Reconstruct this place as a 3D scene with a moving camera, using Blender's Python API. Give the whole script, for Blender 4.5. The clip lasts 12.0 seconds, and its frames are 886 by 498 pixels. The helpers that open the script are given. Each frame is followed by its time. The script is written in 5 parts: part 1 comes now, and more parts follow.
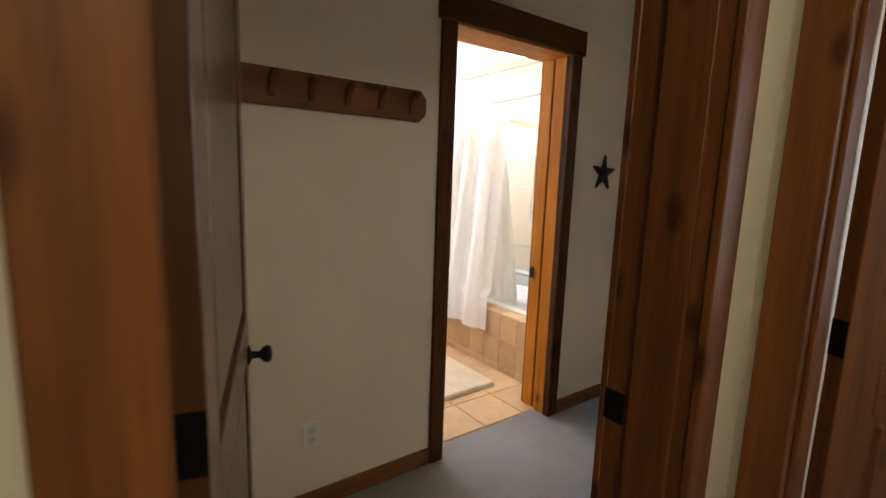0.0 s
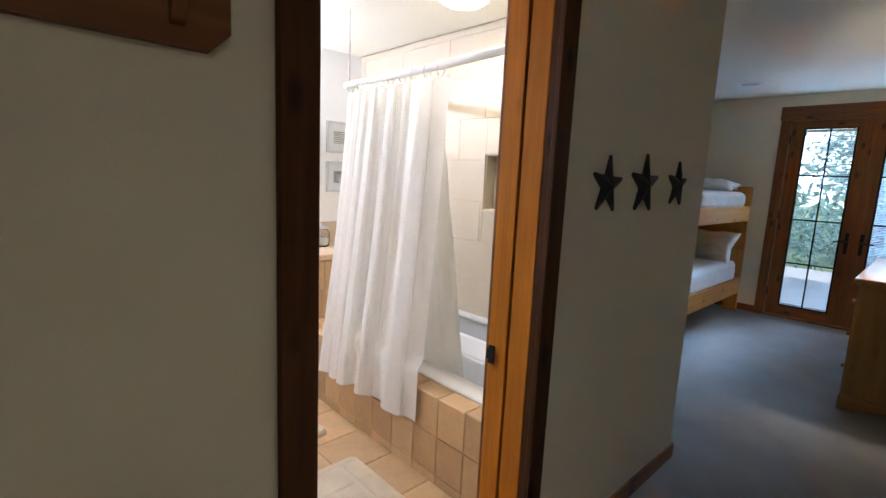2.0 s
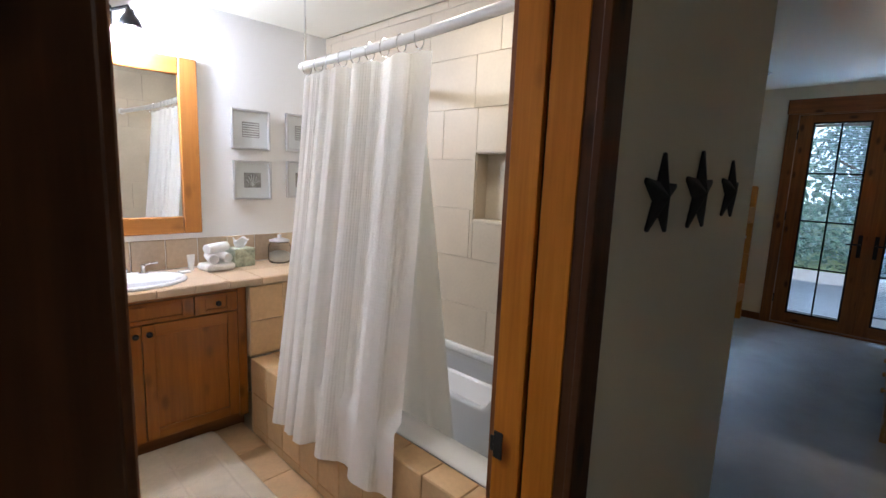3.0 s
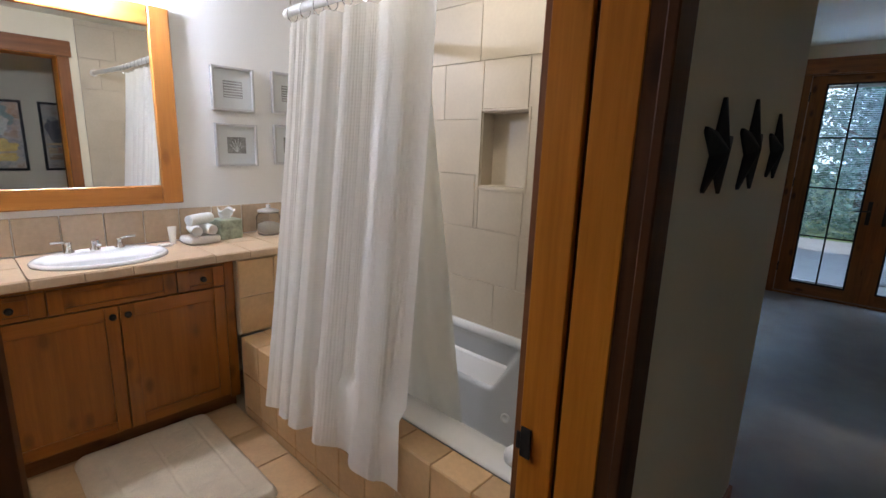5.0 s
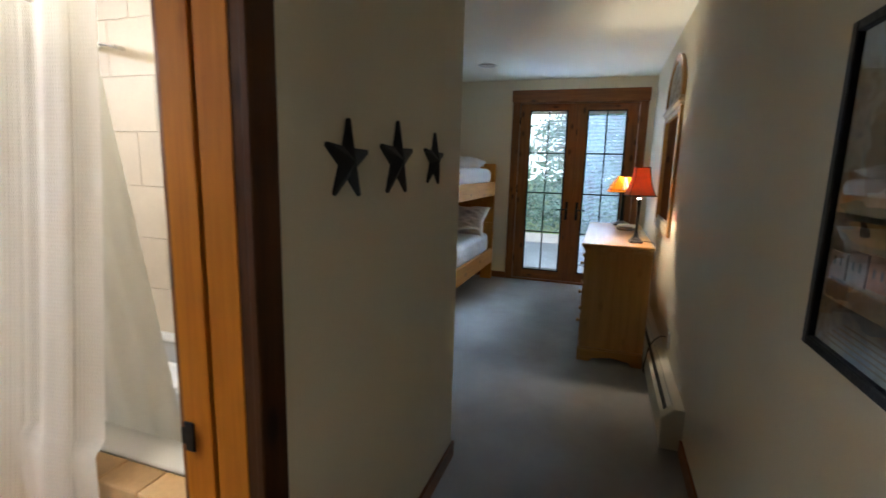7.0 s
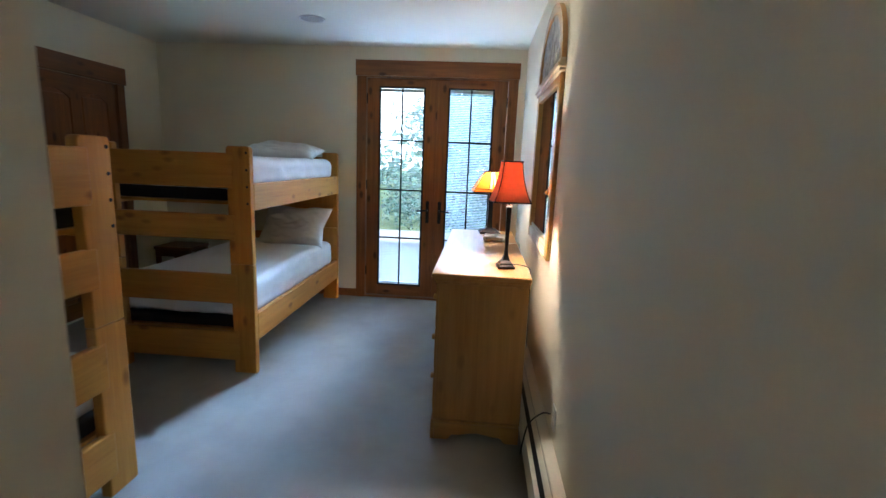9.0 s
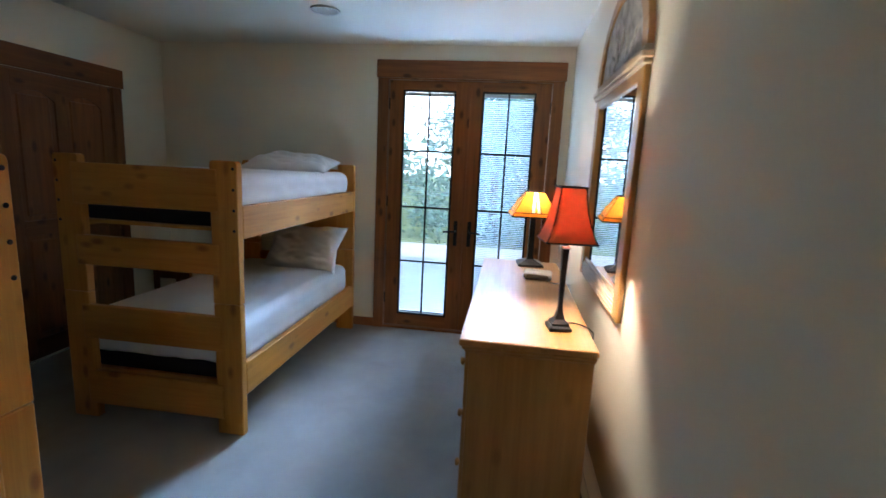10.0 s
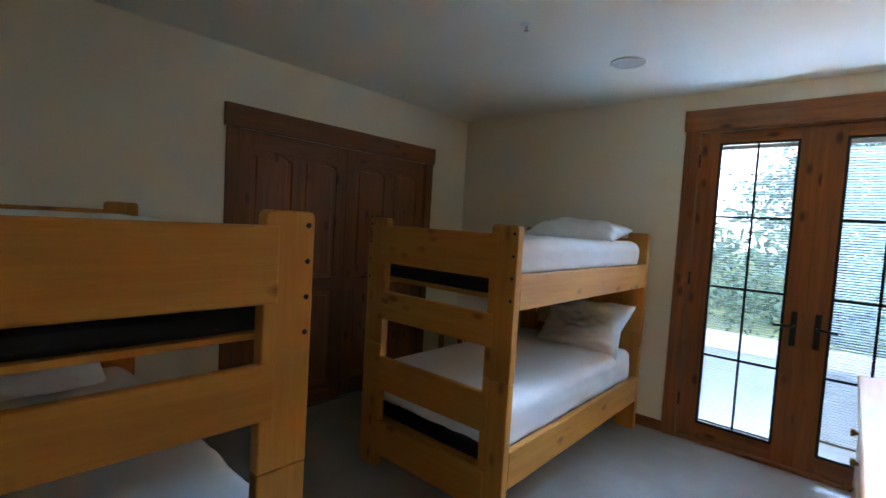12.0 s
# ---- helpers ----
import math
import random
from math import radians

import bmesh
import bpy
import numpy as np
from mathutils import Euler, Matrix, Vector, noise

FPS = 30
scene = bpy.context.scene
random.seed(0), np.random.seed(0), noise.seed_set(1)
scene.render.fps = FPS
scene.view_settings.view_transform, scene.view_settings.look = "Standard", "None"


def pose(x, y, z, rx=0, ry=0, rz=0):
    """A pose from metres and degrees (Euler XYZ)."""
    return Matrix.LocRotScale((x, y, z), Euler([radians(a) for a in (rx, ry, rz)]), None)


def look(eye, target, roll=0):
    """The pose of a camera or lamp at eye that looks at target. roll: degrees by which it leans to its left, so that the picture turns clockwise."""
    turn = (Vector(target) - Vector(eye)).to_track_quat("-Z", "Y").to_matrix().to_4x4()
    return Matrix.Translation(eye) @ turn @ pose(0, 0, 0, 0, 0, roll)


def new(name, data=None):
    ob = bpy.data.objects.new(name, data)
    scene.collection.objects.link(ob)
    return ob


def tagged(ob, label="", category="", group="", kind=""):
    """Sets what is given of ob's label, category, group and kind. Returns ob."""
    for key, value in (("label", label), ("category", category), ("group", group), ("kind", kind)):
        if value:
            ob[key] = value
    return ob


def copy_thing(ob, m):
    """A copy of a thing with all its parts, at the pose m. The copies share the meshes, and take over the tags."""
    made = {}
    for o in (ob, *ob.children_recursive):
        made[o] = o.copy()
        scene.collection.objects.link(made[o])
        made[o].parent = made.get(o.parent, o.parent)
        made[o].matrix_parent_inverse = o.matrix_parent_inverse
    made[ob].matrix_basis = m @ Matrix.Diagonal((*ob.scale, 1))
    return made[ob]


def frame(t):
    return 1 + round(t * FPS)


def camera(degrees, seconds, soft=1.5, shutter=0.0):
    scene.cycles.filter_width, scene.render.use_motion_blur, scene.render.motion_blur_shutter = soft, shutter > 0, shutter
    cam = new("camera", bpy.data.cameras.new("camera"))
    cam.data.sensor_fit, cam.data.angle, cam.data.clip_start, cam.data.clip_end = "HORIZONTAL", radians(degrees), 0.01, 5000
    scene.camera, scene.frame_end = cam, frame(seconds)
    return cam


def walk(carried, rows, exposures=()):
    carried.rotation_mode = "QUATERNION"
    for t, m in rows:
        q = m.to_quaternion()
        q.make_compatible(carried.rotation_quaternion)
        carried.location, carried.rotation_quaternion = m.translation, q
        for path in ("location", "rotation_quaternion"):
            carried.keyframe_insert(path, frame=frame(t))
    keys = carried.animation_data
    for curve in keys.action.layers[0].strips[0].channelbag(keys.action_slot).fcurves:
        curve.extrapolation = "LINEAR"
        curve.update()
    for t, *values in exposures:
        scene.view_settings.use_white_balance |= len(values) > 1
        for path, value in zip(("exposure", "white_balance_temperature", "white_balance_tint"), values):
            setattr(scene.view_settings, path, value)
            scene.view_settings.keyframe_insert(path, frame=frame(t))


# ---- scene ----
cam = camera(86.9, 12.0, shutter=0.3)
PATH = [
    (0, (0.131, 0.038, 1.444), (1.298, 1.634, 1.14), 2.0),
    (0.5, (0.349, 0.238, 1.456), (1.614, 1.758, 1.162), 2.5),
    (1, (0.575, 0.485, 1.48), (1.9, 1.952, 1.18), 2.2),
    (1.5, (0.817, 0.719, 1.513), (2.17, 2.162, 1.213), 2.3),
    (2, (1.015, 0.982, 1.498), (2.382, 2.41, 1.2), 2.7),
    (2.5, (1.195, 1.205, 1.505), (2.597, 2.599, 1.203), 2.5),
    (3, (1.396, 1.384, 1.526), (2.816, 2.759, 1.224), 2.3),
    (5, (1.494, 1.550, 1.485), (2.925, 2.887, 1.063), 2.0),
    (5.5, (1.48, 1.474, 1.502), (2.933, 2.78, 1.077), 1.8),
    (6, (1.482, 1.359, 1.505), (3.037, 2.556, 1.118), 1.5),
    (6.5, (1.486, 1.247, 1.502), (3.214, 2.19, 1.149), 1.2),
    (7, (1.54, 1.18, 1.487), (3.407, 1.814, 1.149), 1.6),
    (7.5, (1.772, 1.183, 1.461), (3.712, 1.538, 1.127), 1.9),
    (7.7, (1.921, 1.189, 1.473), (3.871, 1.479, 1.134), 2.1),
    (9.3, (3.135, 1.071, 1.522), (5.096, 1.215, 1.157), 2.3),
    (9.5, (3.283, 1.082, 1.52), (5.243, 1.241, 1.153), 2.5),
    (10, (3.577, 1.16, 1.593), (5.53, 1.425, 1.249), 2.8),
    (10.5, (3.745, 1.271, 1.632), (5.657, 1.793, 1.364), 3.2),
    (11, (3.87, 1.334, 1.653), (5.674, 2.179, 1.469), 3.2),
    (11.5, (3.932, 1.357, 1.61), (5.572, 2.496, 1.497), 3.2),
    (12, (3.958, 1.373, 1.563), (5.459, 2.69, 1.451), 3.4),
]
EXPOSURE = [(0, 1.3, 6450, 10), (1.0, 1.5, 6300, 10), (1.6, 1.15, 6150, 10), (2.0, 0.75, 6000, 10), (2.5, 0.5, 5950, 10), (3.0, 0.1, 5950, 10), (5.5, -0.2, 6150, 10), (6.2, -0.05, 6350, 10), (7.0, 0.6, 6700, 6),
            (7.5, 1.5, 6250, 5), (9.5, 1.2, 5950, 8), (10.0, 1.05, 5950, 9), (10.5, 0.65, 5850, 9), (11, 0.65, 5800, 9), (12, 1.15, 6350, 10)]
walk(cam, [(t, look(eye, target, roll)) for t, eye, target, roll in PATH], EXPOSURE)

# ---- light ----
world = bpy.data.worlds.new("sky")
scene.world = world
world.use_nodes = True
wn = world.node_tree
sky = wn.nodes.new("ShaderNodeTexSky")
sky.sky_type = "NISHITA"
sky.sun_disc = False
sky.sun_elevation = radians(34)
sky.sun_rotation = radians(245)
wn.links.new(sky.outputs[0], wn.nodes["Background"].inputs[0])
wn.nodes["Background"].inputs[1].default_value = 0.14


def lamp(name, kind, m, energy, color, size=0.1, size_y=None):
    data = bpy.data.lights.new(name, kind)
    data.energy, data.color = energy, color
    if kind == "AREA":
        data.size = size
        if size_y:
            data.shape, data.size_y = "RECTANGLE", size_y
    elif kind == "SUN":
        data.angle = radians(size)
    else:
        data.shadow_soft_size = size
    ob = new(name, data)
    ob.matrix_world = m
    return ob


lamp("sun", "SUN", look((0, 0, 0), (0.75, 0.35, -0.56)), 5.0, (1.0, 0.97, 0.92), 0.5)
# Added lamp above the doors' view, aimed inward in place of low sky light.
sky_lamp = lamp("open_sky_over_garden", "AREA", look((10.9, 1.35, 3.85), (7.9, 1.95, 1.62)), 140.0, (0.40, 0.64, 1.0), 1.0, 0.9)
sky_lamp.data.spread = radians(48)
lamp("bath_ceiling_bulb", "AREA", look((2.85, 2.83, 2.38), (2.85, 2.83, 0)), 4.6, (1.0, 0.90, 0.76), 0.24)
lamp("vanity_bulb", "POINT", pose(1.86, 4.33, 2.17), 34.0, (0.84, 0.87, 1.0), 0.03)
lamp("vanity_bulb", "POINT", pose(2.07, 4.33, 2.17), 34.0, (0.84, 0.87, 1.0), 0.03)
lamp("red_lamp_bulb", "POINT", pose(5.50, 0.92, 1.43), 31.0, (1.0, 0.88, 0.72), 0.03)
lamp("amber_lamp_bulb", "POINT", pose(6.83, 0.99, 1.40), 6.5, (1.0, 0.87, 0.70), 0.03)
# Added unseen area lamp that brightens the next room and its casing.
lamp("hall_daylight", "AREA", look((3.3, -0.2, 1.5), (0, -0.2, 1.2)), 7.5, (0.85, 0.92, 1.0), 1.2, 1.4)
# Added fill behind the camera's start; no fitting is known there.
lamp("hall_ceiling_bulb", "POINT", pose(0.3, -0.9, 2.45), 7.6, (1.0, 0.90, 0.74), 0.1)

# ---- materials ----

def nodes_of(name):
    m = bpy.data.materials.new(name)
    m.use_nodes = True
    t = m.node_tree
    return m, t, t.nodes["Principled BSDF"]


def add(t, kind, **values):
    n = t.nodes.new("ShaderNode" + kind)
    for k, v in values.items():
        n.inputs[k.replace("_", " ")].default_value = v
    return n


def ramp(t, src, stops):
    r = t.nodes.new("ShaderNodeValToRGB")
    e = r.color_ramp.elements
    while len(e) < len(stops):
        e.new(0.5)
    for el, (p, c) in zip(e, stops):
        el.position, el.color = p, (*c, 1)
    t.links.new(src, r.inputs[0])
    return r.outputs[0]


def mix(t, fac, a, b, mode="MIX"):
    n = t.nodes.new("ShaderNodeMix")
    n.data_type, n.blend_type = "RGBA", mode
    for sock, v in ((n.inputs[0], fac), (n.inputs[6], a), (n.inputs[7], b)):
        if isinstance(v, (int, float)):
            sock.default_value = v
        elif isinstance(v, tuple):
            sock.default_value = (*v, 1)
        else:
            t.links.new(v, sock)
    return n.outputs[2]


def coords(t, scale):
    c = t.nodes.new("ShaderNodeTexCoord")
    m = t.nodes.new("ShaderNodeMapping")
    m.inputs["Scale"].default_value = scale
    t.links.new(c.outputs["Object"], m.inputs["Vector"])
    return m.outputs[0]


def noise_at(t, scale, vec=None, detail=4.0, rough=0.55):
    n = add(t, "TexNoise", Scale=scale, Detail=detail, Roughness=rough)
    if vec is None:
        vec = coords(t, (1, 1, 1))
    t.links.new(vec, n.inputs["Vector"])
    return n.outputs[0]


def bump(t, b, height, strength, distance=0.01):
    n = add(t, "Bump", Strength=strength, Distance=distance)
    t.links.new(height, n.inputs["Height"])
    t.links.new(n.outputs[0], b.inputs["Normal"])


def scaled(c, k):
    return tuple(min(1.0, v * k) for v in c)


def rough_mat(name, color, rough=0.6, var=0.12, big=2.0, fine=60.0, bumpy=0.1, metal=0.0, by_object=0.0, distance=0.004):
    m, t, b = nodes_of(name)
    n1 = noise_at(t, big)
    n2 = noise_at(t, fine, detail=2.0)
    c = ramp(t, n1, [(0.3, scaled(color, 1 - var)), (0.7, scaled(color, 1 + var))])
    c = mix(t, 0.35, c, ramp(t, n2, [(0.3, scaled(color, 1 - var)), (0.7, scaled(color, 1 + var))]))
    if by_object:
        info = t.nodes.new("ShaderNodeObjectInfo")
        c = mix(t, by_object, c, ramp(t, info.outputs["Random"], [(0.0, scaled(color, 0.55)), (0.5, color), (1.0, scaled(color, 1.4))]))
    t.links.new(c, b.inputs["Base Color"])
    b.inputs["Roughness"].default_value = rough
    b.inputs["Metallic"].default_value = metal
    if bumpy:
        bump(t, b, n2, bumpy, distance)
    return m


def wood_mat(name, dark, light, axis, rough=0.4, knots=0.8, coat=0.0, gloss=0.32, coat_rough=0.18):
    """Grain runs along the axis x, y or z of the part."""
    m, t, b = nodes_of(name)
    long, across = 0.6, 11.0
    s = {"x": (long, across, across), "y": (across, long, across), "z": (across, across, long)}[axis]
    vec = coords(t, s)
    info = t.nodes.new("ShaderNodeObjectInfo")
    shift = t.nodes.new("ShaderNodeVectorMath")
    shift.operation = "MULTIPLY_ADD"
    t.links.new(info.outputs["Random"], shift.inputs[0])
    shift.inputs[1].default_value = (37.0, 37.0, 37.0)
    t.links.new(vec, shift.inputs[2])
    vec = shift.outputs[0]
    g = noise_at(t, 2.2, vec, 6.0, 0.62)
    f = noise_at(t, 8.0, vec, 3.0, 0.6)
    c = ramp(t, g, [(0.28, dark), (0.5, tuple(0.5 * (p + q) for p, q in zip(dark, light))), (0.72, light)])
    c = mix(t, 0.2, c, ramp(t, f, [(0.3, scaled(dark, 0.85)), (0.7, scaled(light, 1.1))]))
    if knots:
        v = add(t, "TexVoronoi", Scale=1.0)
        kv = coords(t, tuple(4.2 if q == long else 9.0 for q in s))
        sh = t.nodes.new("ShaderNodeVectorMath")
        sh.operation = "MULTIPLY_ADD"
        t.links.new(info.outputs["Random"], sh.inputs[0])
        sh.inputs[1].default_value = (53.0, 53.0, 53.0)
        t.links.new(kv, sh.inputs[2])
        t.links.new(sh.outputs[0], v.inputs["Vector"])
        k = ramp(t, v.outputs["Distance"], [(0.10, (1, 1, 1)), (0.23, (0, 0, 0))])
        f2 = t.nodes.new("ShaderNodeMath")
        f2.operation = "MULTIPLY"
        f2.inputs[1].default_value = knots
        t.links.new(k, f2.inputs[0])
        c = mix(t, f2.outputs[0], c, tuple(v * k for v, k in zip(dark, (0.42, 0.34, 0.3))))
    t.links.new(c, b.inputs["Base Color"])
    b.inputs["Roughness"].default_value = rough
    b.inputs["Coat Weight"].default_value = coat
    b.inputs["Specular IOR Level"].default_value = gloss
    b.inputs["Coat Roughness"].default_value = coat_rough
    bump(t, b, f, 0.12, 0.003)
    return m


WALL = rough_mat("cream_wall_paint", (0.78, 0.715, 0.565), 0.75, 0.03, 1.2, 140.0, 0.12)
CEIL = rough_mat("white_ceiling_paint", (0.80, 0.78, 0.68), 0.85, 0.03, 1.0, 120.0, 0.12)
BATHW = rough_mat("pale_bath_paint", (0.78, 0.77, 0.75), 0.7, 0.02, 1.0, 140.0, 0.1)
CARPET = rough_mat("grey_carpet", (0.34, 0.325, 0.305), 1.0, 0.16, 3.0, 260.0, 0.9, distance=0.01)
PALEGROUT = rough_mat("pale_grout", (0.50, 0.44, 0.36), 0.9, 0.06, 4.0, 120.0, 0.2)
GROUT = rough_mat("sandy_grout", (0.52, 0.39, 0.25), 0.9, 0.1, 4.0, 120.0, 0.3)
TILE = rough_mat("honey_stone_tile", (0.56, 0.36, 0.18), 0.42, 0.2, 7.0, 60.0, 0.12, by_object=0.35)
PALETILE = rough_mat("cream_wall_tile", (0.50, 0.43, 0.33), 0.5, 0.08, 5.0, 60.0, 0.06, by_object=0.06)
# One pine in two tones: hall-side shade and bathroom light put into the colour.
BATHCASE = {a: wood_mat("shaded_pine_casing_" + a, (0.05, 0.018, 0.006), (0.11, 0.04, 0.012), a, 0.5, 0.8, 0.0, 0.15) for a in "xyz"}
JAMBW = {a: wood_mat("lit_pine_jamb_" + a, (0.42, 0.13, 0.009), (0.66, 0.25, 0.022), a, 0.5, 0.85, 0.0, 0.12) for a in "xyz"}
TRIM = {a: wood_mat("stained_pine_trim_" + a, (0.125, 0.042, 0.011), (0.29, 0.104, 0.026), a, 0.46, 0.85, 0.04) for a in "xyz"}
DARKD = {a: wood_mat("dark_closet_wood_" + a, (0.115, 0.039, 0.009), (0.24, 0.086, 0.02), a, 0.5, 0.8, 0.0) for a in "xyz"}
PINE = {a: wood_mat("honey_pine_" + a, (0.42, 0.155, 0.018), (0.58, 0.255, 0.042), a, 0.45, 0.75, 0.05, 0.25) for a in "xyz"}
DRESS = {a: wood_mat("dresser_pine_" + a, (0.36, 0.165, 0.038), (0.54, 0.28, 0.075), a, 0.34, 0.35, 0.6, 0.35, 0.22) for a in "xyz"}
VAN = {a: wood_mat("vanity_wood_" + a, (0.20, 0.062, 0.006), (0.32, 0.112, 0.012), a, 0.36, 0.6, 0.25, 0.3) for a in "xyz"}
DOORW = {a: wood_mat("varnished_door_pine_" + a, (0.075, 0.030, 0.010), (0.15, 0.062, 0.019), a, 0.4, 0.85, 0.55, 0.35) for a in "xyz"}
COUNTER = rough_mat("warm_counter_tile", (0.60, 0.43, 0.28), 0.35, 0.14, 6.0, 60.0, 0.06, by_object=0.12)
SPLASH = rough_mat("mottled_splash_tile", (0.46, 0.35, 0.24), 0.42, 0.22, 6.0, 50.0, 0.08, by_object=0.3)
MIRW = {a: wood_mat("orange_frame_wood_" + a, (0.36, 0.13, 0.025), (0.52, 0.21, 0.045), a, 0.35, 0.4, 0.3) for a in "xyz"}
LINEN = rough_mat("white_linen", (0.78, 0.78, 0.78), 0.9, 0.04, 3.0, 200.0, 0.25)
PILLOW = rough_mat("white_pillow_cotton", (0.80, 0.80, 0.80), 0.9, 0.05, 9.0, 200.0, 0.3)
BLACK = rough_mat("black_iron", (0.012, 0.012, 0.014), 0.45, 0.3, 8.0, 80.0, 0.3, 0.6)
STARM = rough_mat("dark_star_metal", (0.012, 0.013, 0.019), 0.55, 0.4, 9.0, 60.0, 0.4, 0.2)
DARKCLOTH = rough_mat("black_mattress_base", (0.012, 0.012, 0.014), 0.95, 0.3, 8.0, 120.0, 0.3)
CHROME = rough_mat("chrome", (0.75, 0.75, 0.76), 0.08, 0.02, 3.0, 30.0, 0.0, 1.0)
SILVER = rough_mat("silver_frame", (0.55, 0.55, 0.56), 0.3, 0.05, 8.0, 60.0, 0.1, 0.8)
PORC = rough_mat("white_porcelain", (0.85, 0.85, 0.84), 0.1, 0.01, 2.0, 30.0, 0.0)
PLASTIC = rough_mat("white_plastic", (0.78, 0.77, 0.73), 0.45, 0.03, 5.0, 80.0, 0.03)
ENAMEL = rough_mat("cream_radiator_enamel", (0.64, 0.60, 0.50), 0.45, 0.05, 4.0, 60.0, 0.06)
MAT_RUG = rough_mat("beige_bath_rug", (0.70, 0.58, 0.42), 1.0, 0.12, 8.0, 220.0, 0.8, distance=0.008)


def glass_mat(name, color=(1, 1, 1), rough=0.0):
    m, t, b = nodes_of(name)
    b.inputs["Base Color"].default_value = (*color, 1)
    b.inputs["Roughness"].default_value = rough
    b.inputs["Transmission Weight"].default_value = 1.0
    b.inputs["IOR"].default_value = 1.45
    return m


def mirror_mat():
    m, t, b = nodes_of("mirror_glass")
    b.inputs["Base Color"].default_value = (0.88, 0.90, 0.89, 1)
    b.inputs["Metallic"].default_value = 1.0
    b.inputs["Roughness"].default_value = 0.015
    return m


def thin_mat(name, color, through_share, rough=0.8, weave=0.0, var=0.06):
    """Cloth or shade that lets part of the light through."""
    m, t, b = nodes_of(name)
    out = t.nodes["Material Output"]
    tr = t.nodes.new("ShaderNodeBsdfTranslucent")
    n = noise_at(t, 40.0)
    c = ramp(t, n, [(0.3, scaled(color, 1 - var)), (0.7, scaled(color, 1 + var))])
    t.links.new(c, b.inputs["Base Color"])
    t.links.new(c, tr.inputs["Color"])
    b.inputs["Roughness"].default_value = rough
    mx = t.nodes.new("ShaderNodeMixShader")
    mx.inputs[0].default_value = through_share
    t.links.new(b.outputs[0], mx.inputs[1])
    t.links.new(tr.outputs[0], mx.inputs[2])
    t.links.new(mx.outputs[0], out.inputs["Surface"])
    if weave:
        wv = add(t, "TexWave", Scale=weave)
        wv.bands_direction = "Z"
        t.links.new(coords(t, (1, 1, 1)), wv.inputs["Vector"])
        bump(t, b, wv.outputs["Fac"], 0.12, 0.002)
    return m


def glow_mat(name, color, strength):
    m, t, b = nodes_of(name)
    b.inputs["Base Color"].default_value = (0.8, 0.8, 0.8, 1)
    b.inputs["Emission Color"].default_value = (*color, 1)
    b.inputs["Emission Strength"].default_value = strength
    return m


GLASS = glass_mat("window_glass")
MIRROR = mirror_mat()
CURTAIN = thin_mat("white_waffle_curtain", (0.94, 0.92, 0.88), 0.30, 0.9, 24.0, 0.012)
LINER = thin_mat("pale_curtain_liner", (0.80, 0.80, 0.75), 0.4, 0.5, 0.0, 0.012)
REDSHADE = thin_mat("red_shade_cloth", (0.70, 0.21, 0.09), 0.13)
AMBER = thin_mat("amber_shade_glass", (0.90, 0.36, 0.03), 0.42, 0.3)
WHITEGLASS = thin_mat("white_shade_glass", (0.95, 0.85, 0.7), 0.55, 0.3)
BLIND = thin_mat("white_blind_slat", (0.52, 0.54, 0.56), 0.04, 0.5)
DOME = glow_mat("lit_dome_glass", (1.0, 0.90, 0.75), 9.0)


# ---- building tools ----
def box(bm, x0, y0, z0, x1, y1, z1, bevel=0.0, seg=1):
    g = bmesh.ops.create_cube(bm, size=1.0)
    vs = g["verts"]
    for v in vs:
        v.co = Vector((x0 + (v.co.x + 0.5) * (x1 - x0), y0 + (v.co.y + 0.5) * (y1 - y0), z0 + (v.co.z + 0.5) * (z1 - z0)))
    if bevel:
        es = list({e for v in vs for e in v.link_edges})
        bmesh.ops.bevel(bm, geom=es, offset=bevel, segments=seg, affect="EDGES", profile=0.5)
    return vs


def boxes(*specs, bevel=0.0, seg=1):
    bm = bmesh.new()
    for s in specs:
        box(bm, *s, bevel=bevel, seg=seg)
    return bm


def turned(profile, steps=24, m=None):
    """A solid of revolution about z from pairs of radius and height."""
    bm = bmesh.new()
    rings = []
    for r, z in profile:
        rings.append([bm.verts.new((r * math.cos(2 * math.pi * i / steps), r * math.sin(2 * math.pi * i / steps), z)) for i in range(steps)])
    for a, b in zip(rings, rings[1:]):
        for i in range(steps):
            j = (i + 1) % steps
            bm.faces.new((a[i], a[j], b[j], b[i]))
    for ring, flip in ((rings[0], True), (rings[-1], False)):
        if Vector(ring[0].co).xy.length > 1e-4:
            bm.faces.new(list(reversed(ring)) if flip else ring)
    bmesh.ops.remove_doubles(bm, verts=bm.verts, dist=1e-5)
    if m is not None:
        bm.transform(m)
    return bm


def tube(points, radius, steps=8):
    """A round bar along points."""
    bm = bmesh.new()
    pts = [Vector(p) for p in points]
    rings = []
    for i, p in enumerate(pts):
        d = (pts[min(i + 1, len(pts) - 1)] - pts[max(i - 1, 0)]).normalized()
        u = d.orthogonal().normalized() if abs(d.z) > 0.9 else d.cross(Vector((0, 0, 1))).normalized()
        w = d.cross(u)
        rings.append([bm.verts.new(p + radius * (math.cos(2 * math.pi * k / steps) * u + math.sin(2 * math.pi * k / steps) * w)) for k in range(steps)])
    for a, b in zip(rings, rings[1:]):
        for k in range(steps):
            bm.faces.new((a[k], a[(k + 1) % steps], b[(k + 1) % steps], b[k]))
    bm.faces.new(list(reversed(rings[0])))
    bm.faces.new(rings[-1])
    bmesh.ops.recalc_face_normals(bm, faces=bm.faces)
    return bm


